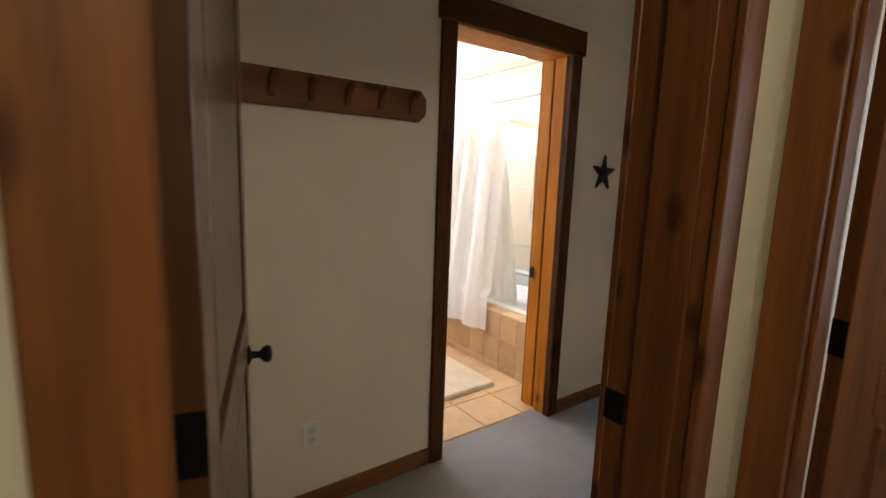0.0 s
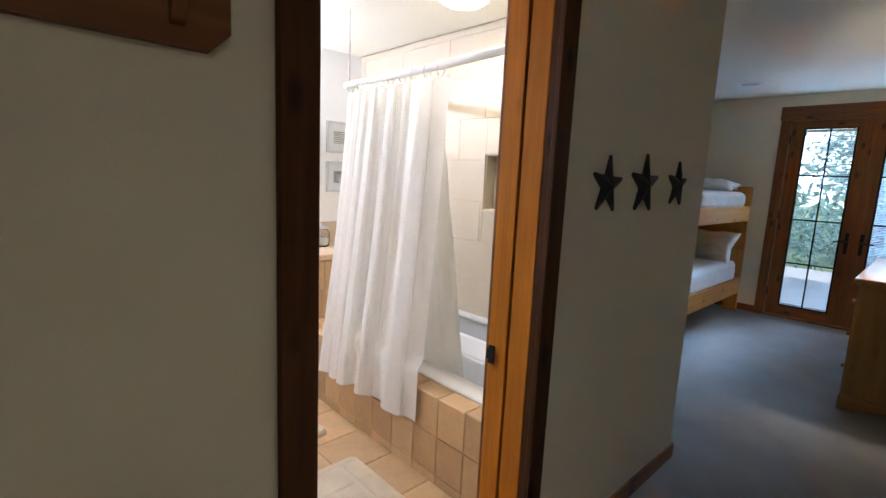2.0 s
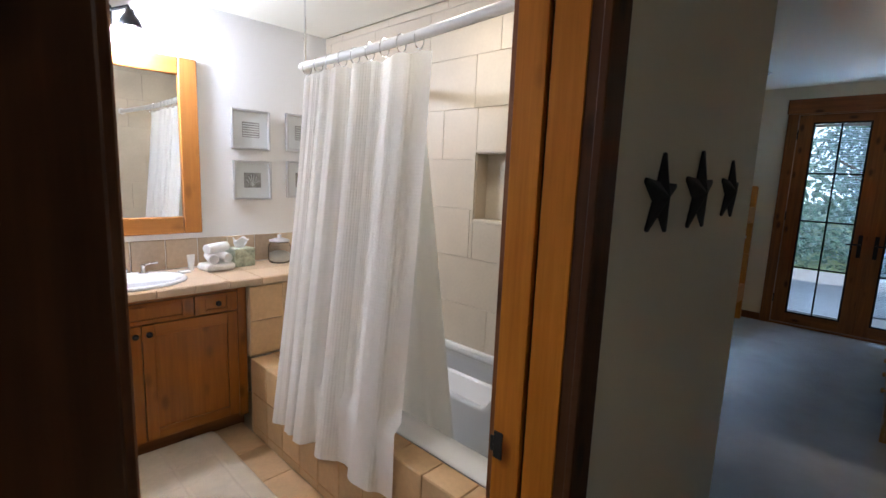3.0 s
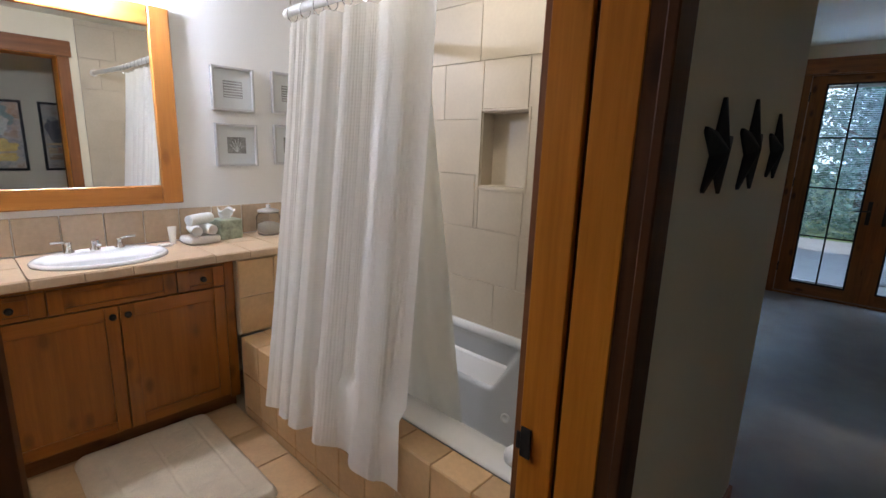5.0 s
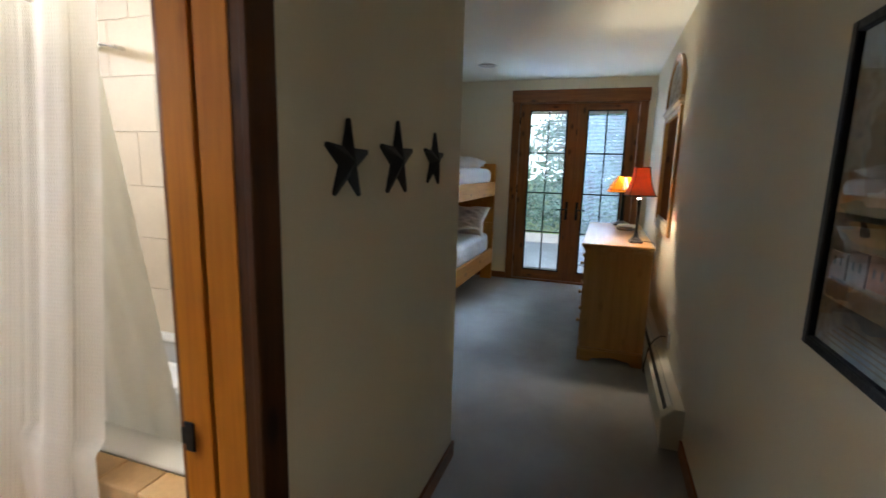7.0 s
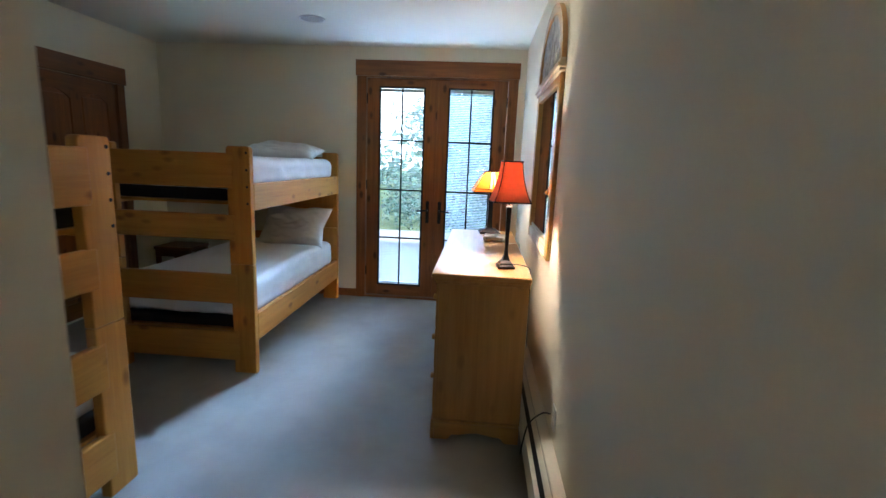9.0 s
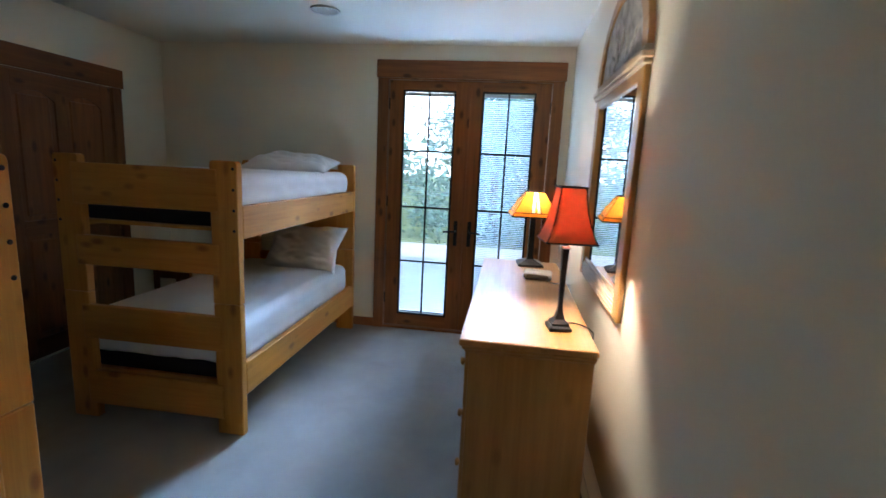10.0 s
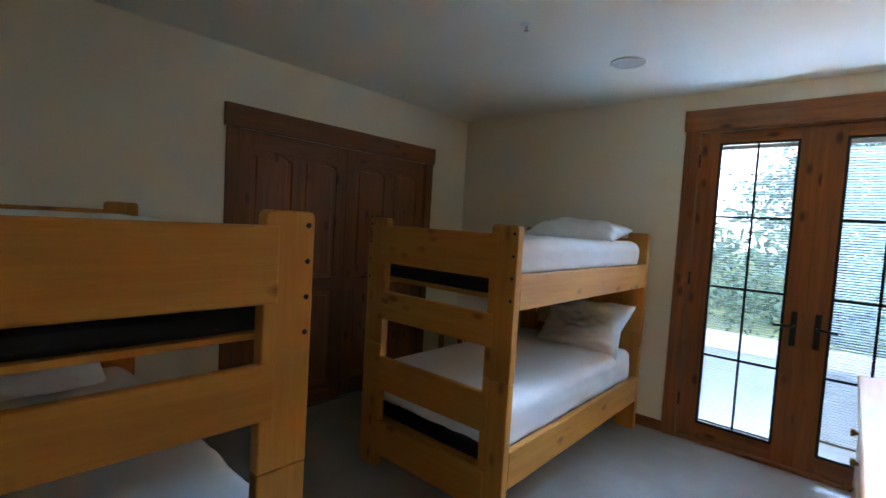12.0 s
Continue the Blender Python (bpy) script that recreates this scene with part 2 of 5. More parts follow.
def sheet(fn, nu, nv, thick=0.0):
    """A cloth over u, v in 0 to 1."""
    bm = bmesh.new()
    g = [[bm.verts.new(fn(i / nu, j / nv)) for j in range(nv + 1)] for i in range(nu + 1)]
    for i in range(nu):
        for j in range(nv):
            bm.faces.new((g[i][j], g[i + 1][j], g[i + 1][j + 1], g[i][j + 1]))
    if thick:
        bmesh.ops.solidify(bm, geom=bm.faces[:], thickness=thick)
    return bm


def mesh_of(name, bm, material, smooth=False):
    me = bpy.data.meshes.new(name)
    bm.to_mesh(me)
    bm.free()
    me.materials.append(material)
    if smooth:
        for p in me.polygons:
            p.use_smooth = True
    return me


def part(name, bm, material, parent=None, label="", smooth=False):
    ob = new(name, mesh_of(name, bm, material, smooth))
    if parent is not None:
        ob.parent = parent
    return tagged(ob, label)


def thing(name, label, category, m=None, group=""):
    ob = new(name)
    ob.empty_display_size = 0.1
    if m is not None:
        ob.matrix_world = m
    return tagged(ob, label, category, group)


def structure(name, bm, material, label, category):
    return tagged(part(name, bm, material), label, category, kind="structure")


# ---- the shell ----
YS, YB, YW, YH = 1.835, 2.035, 0.68, 0.48      # hall wall faces: bath side, bedroom side
XE, XF, YC, ZC = 3.68, 7.925, 4.60, 2.66       # bedroom wall ends, garden wall, closet wall, ceiling
HEAD = 2.13

carpet = structure("floor", boxes((-1.6, -2.0, -0.12, 1.38, YW, 0), (-0.6, YW, -0.12, 8.05, YS, 0), (1.45, YS, -0.12, 2.295, 1.93, 0), (XE, YS, -0.12, 8.05, YC, 0), (1.38, -2.0, -0.12, 3.4, 0.48, 0)),
                   CARPET, "grey cut-pile carpet floor", "floor")
structure("ceiling", boxes((-1.6, -2.0, ZC, 8.1, 4.8, ZC + 0.15)), CEIL, "off-white painted ceiling", "ceiling")
structure("ceiling_bath", boxes((0.95, YB, 2.46, 3.28, 4.45, 2.52)), CEIL, "white bathroom ceiling", "ceiling")
structure("wall_bath_door", boxes((-0.6, YS, 0, 1.45, YB, ZC), (2.295, YS, 0, XE, YB, ZC), (1.45, YS, HEAD + 0.02, 2.295, YB, ZC)),
          WALL, "cream painted wall with metal stars", "wall")
structure("wall_mirror_side", boxes((-1.6, YH, 0, 0.14, YW, ZC), (1.145, YH, 0, 8.1, YW, ZC), (0.14, YH, HEAD + 0.02, 1.145, YW, ZC)),
          WALL, "cream painted wall behind dresser and mirror", "wall")
structure("wall_garden", boxes((XF, YW, 0, 8.1, 0.83, ZC), (XF, 2.34, 0, 8.1, 4.8, ZC), (XF, 0.83, 2.40, 8.1, 2.34, ZC)), WALL, "cream painted wall round the glazed doors", "wall")
structure("wall_closet", boxes((3.28, YC, 0, 5.44, 4.8, ZC), (7.31, YC, 0, XF, 4.8, ZC), (5.44, YC, 2.13, 7.31, 4.8, ZC), (5.44, 4.74, 0, 7.31, 4.8, 2.13)),
          WALL, "cream painted wall with closet", "wall")
structure("wall_bath_bedroom", boxes((3.42, YB, 0, XE, YC, ZC)), WALL, "cream painted end wall of the bedroom", "wall")
structure("wall_hall_end", boxes((-0.75, YW, 0, -0.6, YB, ZC)), WALL, "cream painted end wall of the passage", "wall")
structure("wall_bath_north", boxes((0.8, 4.45, 0, 3.42, YC, ZC)), BATHW, "pale painted bathroom wall", "wall")
structure("wall_bath_west", boxes((0.8, YB, 0, 0.95, 4.45, ZC)), BATHW, "pale painted bathroom wall", "wall")
structure("wall_outer_hall", boxes((-1.75, -2.0, 0, -1.6, YW, ZC), (-1.75, -2.15, 0, 3.5, -2.0, ZC)), WALL, "cream painted outer hall walls", "wall")
structure("wall_next_room", boxes((1.38, 0.39, 0, 1.55, YH, ZC), (1.38, -2.0, 0, 1.55, -0.48, ZC), (1.38, -0.48, HEAD, 1.55, 0.39, ZC), (3.4, -2.0, 0, 3.5, YH, ZC)),
          WALL, "cream painted wall with the next door", "wall")


def casing(name, parent, axis, a0, a1, face, out, top, width, material, head=0.135, over=0.018):
    """Flat boards round an opening from a0 to a1 along the axis, on the wall face, standing out by out."""
    f0, f1 = sorted((face, face + out))
    g0, g1 = sorted((face, face + out * 1.35))
    def bb(lo, hi, z0, z1, p, q):
        return (lo, p, z0, hi, q, z1) if axis == "x" else (p, lo, z0, q, hi, z1)
    part(name, boxes(bb(a0 - width, a0 + 0.004, 0, top + 0.004, f0, f1), bevel=0.003), material["z"], parent)
    part(name, boxes(bb(a1 - 0.004, a1 + width, 0, top + 0.004, f0, f1), bevel=0.003), material["z"], parent)
    part("head_casing", boxes(bb(a0 - width - over, a1 + width + over, top + 0.006, top + head, g0, g1), bevel=0.003), material[axis], parent)


# bath doorway
d = tagged(thing("door_1", "stained pine doorway of the bathroom in lit and shaded tones", "doorway"), kind="structure")
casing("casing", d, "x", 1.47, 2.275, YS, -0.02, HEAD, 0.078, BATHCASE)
casing("casing", d, "x", 1.462, 2.286, YB, 0.02, HEAD, 0.078, TRIM)
# Dark boards carry painted shade, orange ones the light from the bathroom.
part("jamb", boxes((1.4505, YS - 0.001, 0, 1.47, 1.928, HEAD), bevel=0.002), BATHCASE["z"], d, "jamb in the shaded tone")
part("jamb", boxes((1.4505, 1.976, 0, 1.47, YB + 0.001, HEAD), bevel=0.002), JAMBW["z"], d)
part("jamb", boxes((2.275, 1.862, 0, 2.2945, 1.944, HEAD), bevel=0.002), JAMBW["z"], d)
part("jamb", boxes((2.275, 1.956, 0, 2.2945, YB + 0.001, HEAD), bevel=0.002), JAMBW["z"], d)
part("slot", boxes((2.288, 1.9445, 0, 2.2945, 1.9555, HEAD)), BATHCASE["z"], d, "pocket-door slot in the shaded tone")
part("jamb_edge", boxes((2.277, YS - 0.001, 0, 2.2945, 1.8615, HEAD)), BATHCASE["z"], d, "jamb edge in the shaded tone")
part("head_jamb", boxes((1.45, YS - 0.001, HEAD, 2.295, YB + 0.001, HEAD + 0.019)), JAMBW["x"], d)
part("strike_plate", boxes((2.2705, YB - 0.030, 0.842, 2.2752, YB - 0.004, 0.912), (2.2705, YB - 0.0045, 0.857, 2.2752, YB + 0.006, 0.897), bevel=0.001), BLACK, d, "black strike plate")

# pocket door, slid back into the wall but for its edge
d = thing("pocket_door", "dark stained pocket door slid back into the wall", "door")
part("stile", boxes((1.4505, 1.932, 0.012, 1.506, 1.972, HEAD - 0.004), bevel=0.003), TRIM["z"], d)
part("edge_pull", boxes((1.5055, 1.942, 0.86, 1.5075, 1.962, 0.98), bevel=0.0008), BLACK, d, "black edge pull")

# entry doorway
d = tagged(thing("door_2", "dark stained pine doorway of the bunk room", "doorway"), kind="structure")
casing("casing", d, "x", 0.16, 1.125, YW, 0.02, HEAD, 0.085, TRIM)
casing("casing", d, "x", 0.16, 1.125, YH, -0.02, HEAD, 0.085, TRIM)
part("jamb", boxes((0.14, YH - 0.001, 0, 0.16, YW + 0.001, HEAD)), TRIM["z"], d)
part("jamb", boxes((1.125, YH - 0.001, 0, 1.145, YW + 0.001, HEAD)), TRIM["z"], d)
part("head_jamb", boxes((0.14, YH - 0.001, HEAD, 1.145, YW + 0.001, HEAD + 0.019)), TRIM["x"], d)
part("door_stop", boxes((0.16, YH + 0.03, 0, 0.172, YW - 0.065, HEAD), bevel=0.002), TRIM["z"], d)
part("door_stop", boxes((1.113, YH + 0.03, 0, 1.125, YW - 0.065, HEAD), bevel=0.002), TRIM["z"], d)
part("strike_plate", boxes((1.121, YW - 0.05, 0.86, 1.1252, YW + 0.004, 0.94), bevel=0.001), BLACK, d, "black strike plate")


def panel_door(name, label, m, width, height, wood, hinge_left=True, panels=((0.115, 0.22, 0.90), (0.115, 1.02, 1.98)), columns=1, thick=0.042, arch=0.0, panel_wood=None):
    """A door leaf from its hinge edge along +x, standing on z 0, faces at y 0 and -thick, with sunk panels and bevels."""
    d = thing(name, label, "door", m)
    st = panels[0][0]
    zs = [p[1] for p in panels] + [p[2] for p in panels]
    part("stile", boxes((0, -thick, 0.012, st, 0, height), bevel=0.002), wood["z"], d)
    part("stile", boxes((width - st, -thick, 0.012, width, 0, height), bevel=0.002), wood["z"], d)
    edges = [0.012] + sorted(v for p in panels for v in p[1:]) + [height]
    for z0, z1 in zip(edges[::2], edges[1::2]):
        part("rail", boxes((st, -thick, z0, width - st, 0, z1), bevel=0.002), wood["x"], d)
    cw = (width - 2 * st - (columns - 1) * 0.09) / columns
    for i in range(columns):
        x0 = st + i * (cw + 0.09)
        if i:
            for _, z0, z1 in panels:
                part("mullion", boxes((x0 - 0.09, -thick, z0, x0, 0, z1), bevel=0.002), wood["z"], d)
        for _, z0, z1 in panels:
            bm = boxes((x0, -thick * 0.66, z0, x0 + cw, -thick * 0.34, z1))
            box(bm, x0 + 0.035, -thick * 0.9, z0 + 0.035, x0 + cw - 0.035, -thick * 0.1, z1 - 0.035, bevel=0.009)
            part("panel", bm, (panel_wood or wood)["z"], d)
            if arch and z1 > 1.5:
                n, sp = 16, bmesh.new()
                rows = [[sp.verts.new((x0 + cw * i / n, y, z)) for i in range(n + 1) for z in (z1 + 0.001, z1 - arch * (1 - math.sin(math.pi * i / n) ** 0.8))] for y in (-thick, -0.0005)]
                for i in range(n):
                    a, b, c, e = 2 * i, 2 * i + 1, 2 * i + 3, 2 * i + 2
                    sp.faces.new([rows[0][k] for k in (a, b, c, e)])
                    sp.faces.new([rows[1][k] for k in (e, c, b, a)])
                    sp.faces.new((rows[0][b], rows[1][b], rows[1][c], rows[0][c]))
                bmesh.ops.recalc_face_normals(sp, faces=sp.faces)
                part("arched_rail", sp, wood["x"], d)
    return d


def knob(parent, x, y, z, out):
    prof = [(0.028, 0), (0.028, 0.006), (0.012, 0.010), (0.010, 0.032), (0.022, 0.042), (0.027, 0.054), (0.022, 0.066), (0.0, 0.070)]
    part("knob", turned(prof, 20, pose(x, y, z, -90 * out, 0, 0)), BLACK, parent, "black knob", smooth=True)


leaf = panel_door("entry_door", "open dark pine panel door with a black knob", pose(0.182, 0.672, 0, 0, 0, 73.6), 0.89, 2.11, DOORW)
knob(leaf, 0.83, -0.042, 0.895, -1)
knob(leaf, 0.83, 0.0, 0.895, 1)
for z in (0.25, 1.05, 1.85):
    part("hinge", boxes((-0.003, -0.042, z, 0.0, -0.002, z + 0.09)), BLACK, leaf, "black hinge")

# next doorway off the outer hall, with its door pushed open
d = tagged(thing("door_3", "stained pine doorway of the next room", "doorway"), kind="structure")
casing("casing", d, "y", -0.46, 0.37, 1.38, -0.02, HEAD, 0.085, TRIM)
part("jamb", boxes((1.379, 0.37, 0, 1.551, 0.39, HEAD)), TRIM["z"], d)
part("jamb", boxes((1.379, -0.48, 0, 1.551, -0.46, HEAD)), TRIM["z"], d)
part("door_stop", boxes((1.41, 0.358, 0, 1.49, 0.37, HEAD), bevel=0.002), TRIM["z"], d)
leaf = panel_door("next_door", "open stained pine panel door with black hinges", pose(1.552, 0.366, 0, 0, 0, -25), 0.79, 2.11, TRIM)
for z in (0.25, 1.05, 1.85):
    part("hinge", boxes((-0.003, -0.04, z, 0.0, -0.002, z + 0.09)), BLACK, leaf, "black hinge")

# baseboards
def baseboard(label, *specs):
    structure("baseboard", boxes(*specs, bevel=0.002), TRIM["x"], label, "baseboard")


baseboard("stained pine baseboard", (-0.6, YS - 0.014, 0, 1.39, YS, 0.085), (2.356, YS - 0.014, 0, XE + 0.014, YS, 0.085))
baseboard("stained pine baseboard", (XE, YS + 0.001, 0, XE + 0.014, YC, 0.085))
baseboard("stained pine baseboard", (1.212, YW, 0, 4.145, YW + 0.014, 0.085))
baseboard("stained pine baseboard", (XF - 0.014, 2.42, 0, XF, YC, 0.085))
baseboard("stained pine baseboard", (XE + 0.02, YC - 0.014, 0, 5.35, YC, 0.085), (7.40, YC - 0.014, 0, XF - 0.02, YC, 0.085))

# glazed garden doors
d = tagged(thing("door_4", "stained pine frame of the glazed double doors", "doorway"), kind="structure")
casing("casing", d, "y", 0.848, 2.322, XF, -0.022, 2.366, 0.095, TRIM, head=0.16, over=0.012)
part("jamb", boxes((XF - 0.001, 0.83, 0, 8.101, 0.85, 2.38)), TRIM["z"], d)
part("jamb", boxes((XF - 0.001, 2.32, 0, 8.101, 2.34, 2.38)), TRIM["z"], d)
part("head_jamb", boxes((XF - 0.001, 0.85, 2.362, 8.101, 2.32, 2.40)), TRIM["y"], d)
part("sill", boxes((XF - 0.01, 0.85, 0.0, 8.12, 2.32, 0.022), bevel=0.003), TRIM["y"], d)

GLZ = (0.146, 0.68, 1.207, 1.73, 2.272)
SLAT = mesh_of("slat", boxes((-0.0075, 0.008, -0.0004, 0.0075, 0.457, 0.0004)), BLIND)


def garden_door(y0, y1, g0, g1, handle_y, tilt, low):
    d = thing("garden_door", "closed stained pine door with glazed panes and white blinds", "door", pose(XF + 0.03, 0, 0), "pair of glazed doors")
    t0, t1 = 0.0, 0.045
    part("stile", boxes((t0, y0, 0.026, t1, g0, 2.36), bevel=0.003), TRIM["z"], d)
    part("stile", boxes((t0, g1, 0.026, t1, y1, 2.36), bevel=0.003), TRIM["z"], d)
    part("rail", boxes((t0, g0, 0.026, t1, g1, GLZ[0]), bevel=0.003), TRIM["y"], d)
    part("rail", boxes((t0, g0, GLZ[4], t1, g1, 2.36), bevel=0.003), TRIM["y"], d)
    part("bead", boxes((-0.004, g0 - 0.006, GLZ[0] - 0.004, 0.012, g0 + 0.012, GLZ[4] + 0.004), (-0.004, g1 - 0.012, GLZ[0] - 0.004, 0.012, g1 + 0.006, GLZ[4] + 0.004),
                       (-0.0045, g0 + 0.012, GLZ[0] - 0.004, 0.012, g1 - 0.012, GLZ[0] + 0.012), (-0.0045, g0 + 0.012, GLZ[4] - 0.012, 0.012, g1 - 0.012, GLZ[4] + 0.004)), BLACK, d, "black glazing bead")
    pane = part("pane", boxes((0.0295, g0, GLZ[0], 0.0325, g1, GLZ[4])), GLASS, d, "clear glass pane")
    pane.visible_shadow = False
    mid = 0.5 * (g0 + g1)
    part("muntin", boxes((0.006, mid - 0.008, GLZ[0] + 0.012, 0.014, mid + 0.008, GLZ[4] - 0.012)), BLACK, d, "black muntin bar")
    for z in GLZ[1:4]:
        part("muntin", boxes((0.0055, g0 + 0.01, z - 0.008, 0.0145, g1 - 0.01, z + 0.008)), BLACK, d, "black muntin bar")
    blind = part("blind", boxes((0.014, g0 + 0.01, GLZ[4] - 0.045, 0.027, g1 - 0.01, GLZ[4] - 0.014), (0.015, g0 + 0.01, GLZ[0] + low, 0.026, g1 - 0.01, GLZ[0] + low + 0.015)), BLIND, d, "white slatted blind")
    n = 112
    for i in range(n):
        s = new("slat", SLAT)
        s.parent = blind
        s.matrix_local = pose(0.0222, g0, GLZ[0] + low + 0.022 + i * (GLZ[4] - 0.055 - GLZ[0] - low - 0.022) / n, 0, tilt, 0)
    k = 1 if handle_y < 1.58 else -1
    h = part("handle_plate", boxes((-0.008, handle_y - 0.018, 0.86, 0.0, handle_y + 0.018, 1.10), bevel=0.004), BLACK, d, "black handle plate")
    part("lever", tube([(-0.008, handle_y, 1.0), (-0.045, handle_y, 1.0), (-0.052, handle_y - k * 0.03, 1.0), (-0.05, handle_y - k * 0.11, 0.995)], 0.009), BLACK, h, "black lever handle", smooth=True)
    return d


a = garden_door(1.585, 2.316, 1.707, 2.182, 1.645, 8, 0.014)
b = garden_door(0.854, 1.579, 0.992, 1.456, 1.515, 28, 0.10)
part("astragal", boxes((-0.006, 1.572, 0.03, -0.001, 1.592, 2.355), bevel=0.001), TRIM["z"], b)
for dd, y in ((a, 2.319), (b, 0.851)):
    for z in (0.25, 1.2, 2.1):
        part("hinge", tube([(-0.006, y, z), (-0.006, y, z + 0.1)], 0.009), BLACK, dd, "black hinge")

# closet doors
d = tagged(thing("door_5", "dark stained frame of the closet", "doorway"), kind="structure")
casing("casing", d, "x", 5.445, 7.305, YC, -0.02, 2.125, 0.09, DARKD, head=0.16)
part("jamb", boxes((7.3025, YC + 0.0005, 0, 7.3095, 4.739, 2.1205)), DARKD["z"], d)
part("jamb", boxes((5.4405, YC + 0.0005, 0, 5.4465, 4.739, 2.1205)), DARKD["z"], d)
part("jamb", boxes((5.4405, YC + 0.0005, 2.121, 7.3095, 4.739, 2.1295)), DARKD["x"], d)
for i in range(2):
    cd = panel_door("closet_door", "closed dark stained panelled closet door", pose(5.447 + i * 0.929, YC + 0.045, 0), 0.926, 2.12, DARKD,
                    panels=((0.10, 0.16, 0.95), (0.10, 1.06, 2.0)), columns=2, thick=0.035, arch=0.07, panel_wood=TRIM)
    cd["group"] = "closet doors"


# ---- bedroom ----
def bunk_bed(m):
    """Foot end at x 0 facing -x, long side at y 0, head end at x 1.93, 1.105 wide."""
    d = thing("bunk_bed", "honey pine bunk bed with white bedding", "bunk bed", m, "bunk beds")
    L, W, pt, pw = 1.93, 1.105, 0.05, 0.16
    for x in (0, L - pt):
        for y in (0, W - pw):
            low = part("post", boxes((x, y, 0, x + pt, y + pw, 0.783), bevel=0.007, seg=2), PINE["z"], d)
            up = boxes((x, y, 0.786, x + pt, y + pw, 1.572))
            es = [e for e in up.edges if e.calc_length() > 0 and all(v.co.z > 1.5 for v in e.verts) and abs(e.verts[0].co.x - e.verts[1].co.x) > 0.01]
            bmesh.ops.bevel(up, geom=es, offset=0.022, segments=4, affect="EDGES", profile=0.5)
            bmesh.ops.bevel(up, geom=[e for e in up.edges if len(e.link_faces) == 2 and e.calc_face_angle() > 1.2], offset=0.004, segments=1, affect="EDGES")
            part("post", up, PINE["z"], d)
            if x == 0:
                for z in (1.20, 1.31, 1.42, 1.53):
                    part("bolt", turned([(0.0085, 0), (0.0085, 0.0025), (0.006, 0.004), (0, 0.004)], 10, pose(x, y + (0.022 if y == 0 else pw - 0.022), z, 0, -90, 0)), BLACK, d, "dark bolt head")
    for x0, x1 in ((0.006, 0.042), (L - 0.042, L - 0.006)):
        for z0, z1 in ((0.092, 0.303), (0.505, 0.711), (0.948, 1.121), (1.296, 1.526)):
            if x0 < 1:
                part("end_rail", boxes((x0 - 0.012, pw - 0.045, z0, x1 - 0.012, W - pw + 0.045, z1), bevel=0.008, seg=2), PINE["y"], d)
            else:
                part("end_rail", boxes((x0, pw, z0, x1, W - pw, z1), bevel=0.008, seg=2), PINE["y"], d)
    for y0 in (0.0, W - 0.042):
        for z0, z1 in ((0.235, 0.43), (1.15, 1.332)):
            part("side_rail", boxes((pt, y0, z0, L - pt, y0 + 0.042, z1), bevel=0.006, seg=2), PINE["x"], d)
    for zb in (0.305, 1.205):
        part("slat_base", boxes((pt, 0.042, zb - 0.02, L - pt, W - 0.042, zb), bevel=0.002), PINE["y"], d)
        part("mattress_base", boxes((pt + 0.012, 0.05, zb + 0.001, L - pt - 0.01, W - 0.05, zb + 0.078), bevel=0.02, seg=2), DARKCLOTH, d, "black mattress foundation")
    return d


def soft_block(x0, y0, z0, x1, y1, z1, r, wob, seed, n=26):
    """A rounded cushion with a slightly wrinkled surface."""
    bm = bmesh.new()
    bmesh.ops.create_cube(bm, size=2.0)
    bmesh.ops.subdivide_edges(bm, edges=bm.edges[:], cuts=n, use_grid_fill=True)
    hx, hy, hz = 0.5 * (x1 - x0), 0.5 * (y1 - y0), 0.5 * (z1 - z0)
    for v in bm.verts:
        p = Vector((v.co.x * hx, v.co.y * hy, v.co.z * hz))
        q = Vector((max(-hx + r, min(hx - r, p.x)), max(-hy + r, min(hy - r, p.y)), max(-hz + r, min(hz - r, p.z))))
        o = p - q
        if o.length > 1e-6:
            p = q + o.normalized() * min(r, o.length)
        w = noise.noise(Vector((p.x * 5 + seed, p.y * 5, p.z * 8))) + 0.6 * noise.noise(Vector((p.x * 9, p.y * 16 + seed, p.z * 14))) + 0.3 * abs(noise.noise(Vector((p.x * 17 + seed, p.y * 11, 3))))
        p += p.normalized() * wob * w
        v.co = p + Vector((0.5 * (x0 + x1), 0.5 * (y0 + y1), 0.5 * (z0 + z1)))
    return bm


def pillow_shape(lx, ly, h, seed):
    bm = bmesh.new()
    bmesh.ops.create_grid(bm, x_segments=34, y_segments=26, size=1.0)
    top = bm.verts[:]
    for v in top:
        x, y = v.co.x, v.co.y
        f = max(0.0, (1 - x ** 4) * (1 - y ** 4)) ** 0.55
        w = 1 + 0.40 * noise.noise(Vector((x * 2.1 + seed, y * 2.1, 0.3))) + 0.22 * noise.noise(Vector((x * 7, y * 5 + seed, 2.0)))
        pinch = 1 - 0.13 * (1 - abs(x * y)) * max(abs(x), abs(y)) ** 2
        v.co = Vector((x * lx / 2 * pinch, y * ly / 2 * pinch, f * h * 0.5 * w))
    g = bmesh.ops.duplicate(bm, geom=bm.verts[:] + bm.edges[:] + bm.faces[:])
    vs = [q for q in g["geom"] if isinstance(q, bmesh.types.BMVert)]
    for v in vs:
        v.co.z *= -0.75
    bmesh.ops.reverse_faces(bm, faces=[q for q in g["geom"] if isinstance(q, bmesh.types.BMFace)])
    bmesh.ops.remove_doubles(bm, verts=bm.verts, dist=1e-4)
    return bm


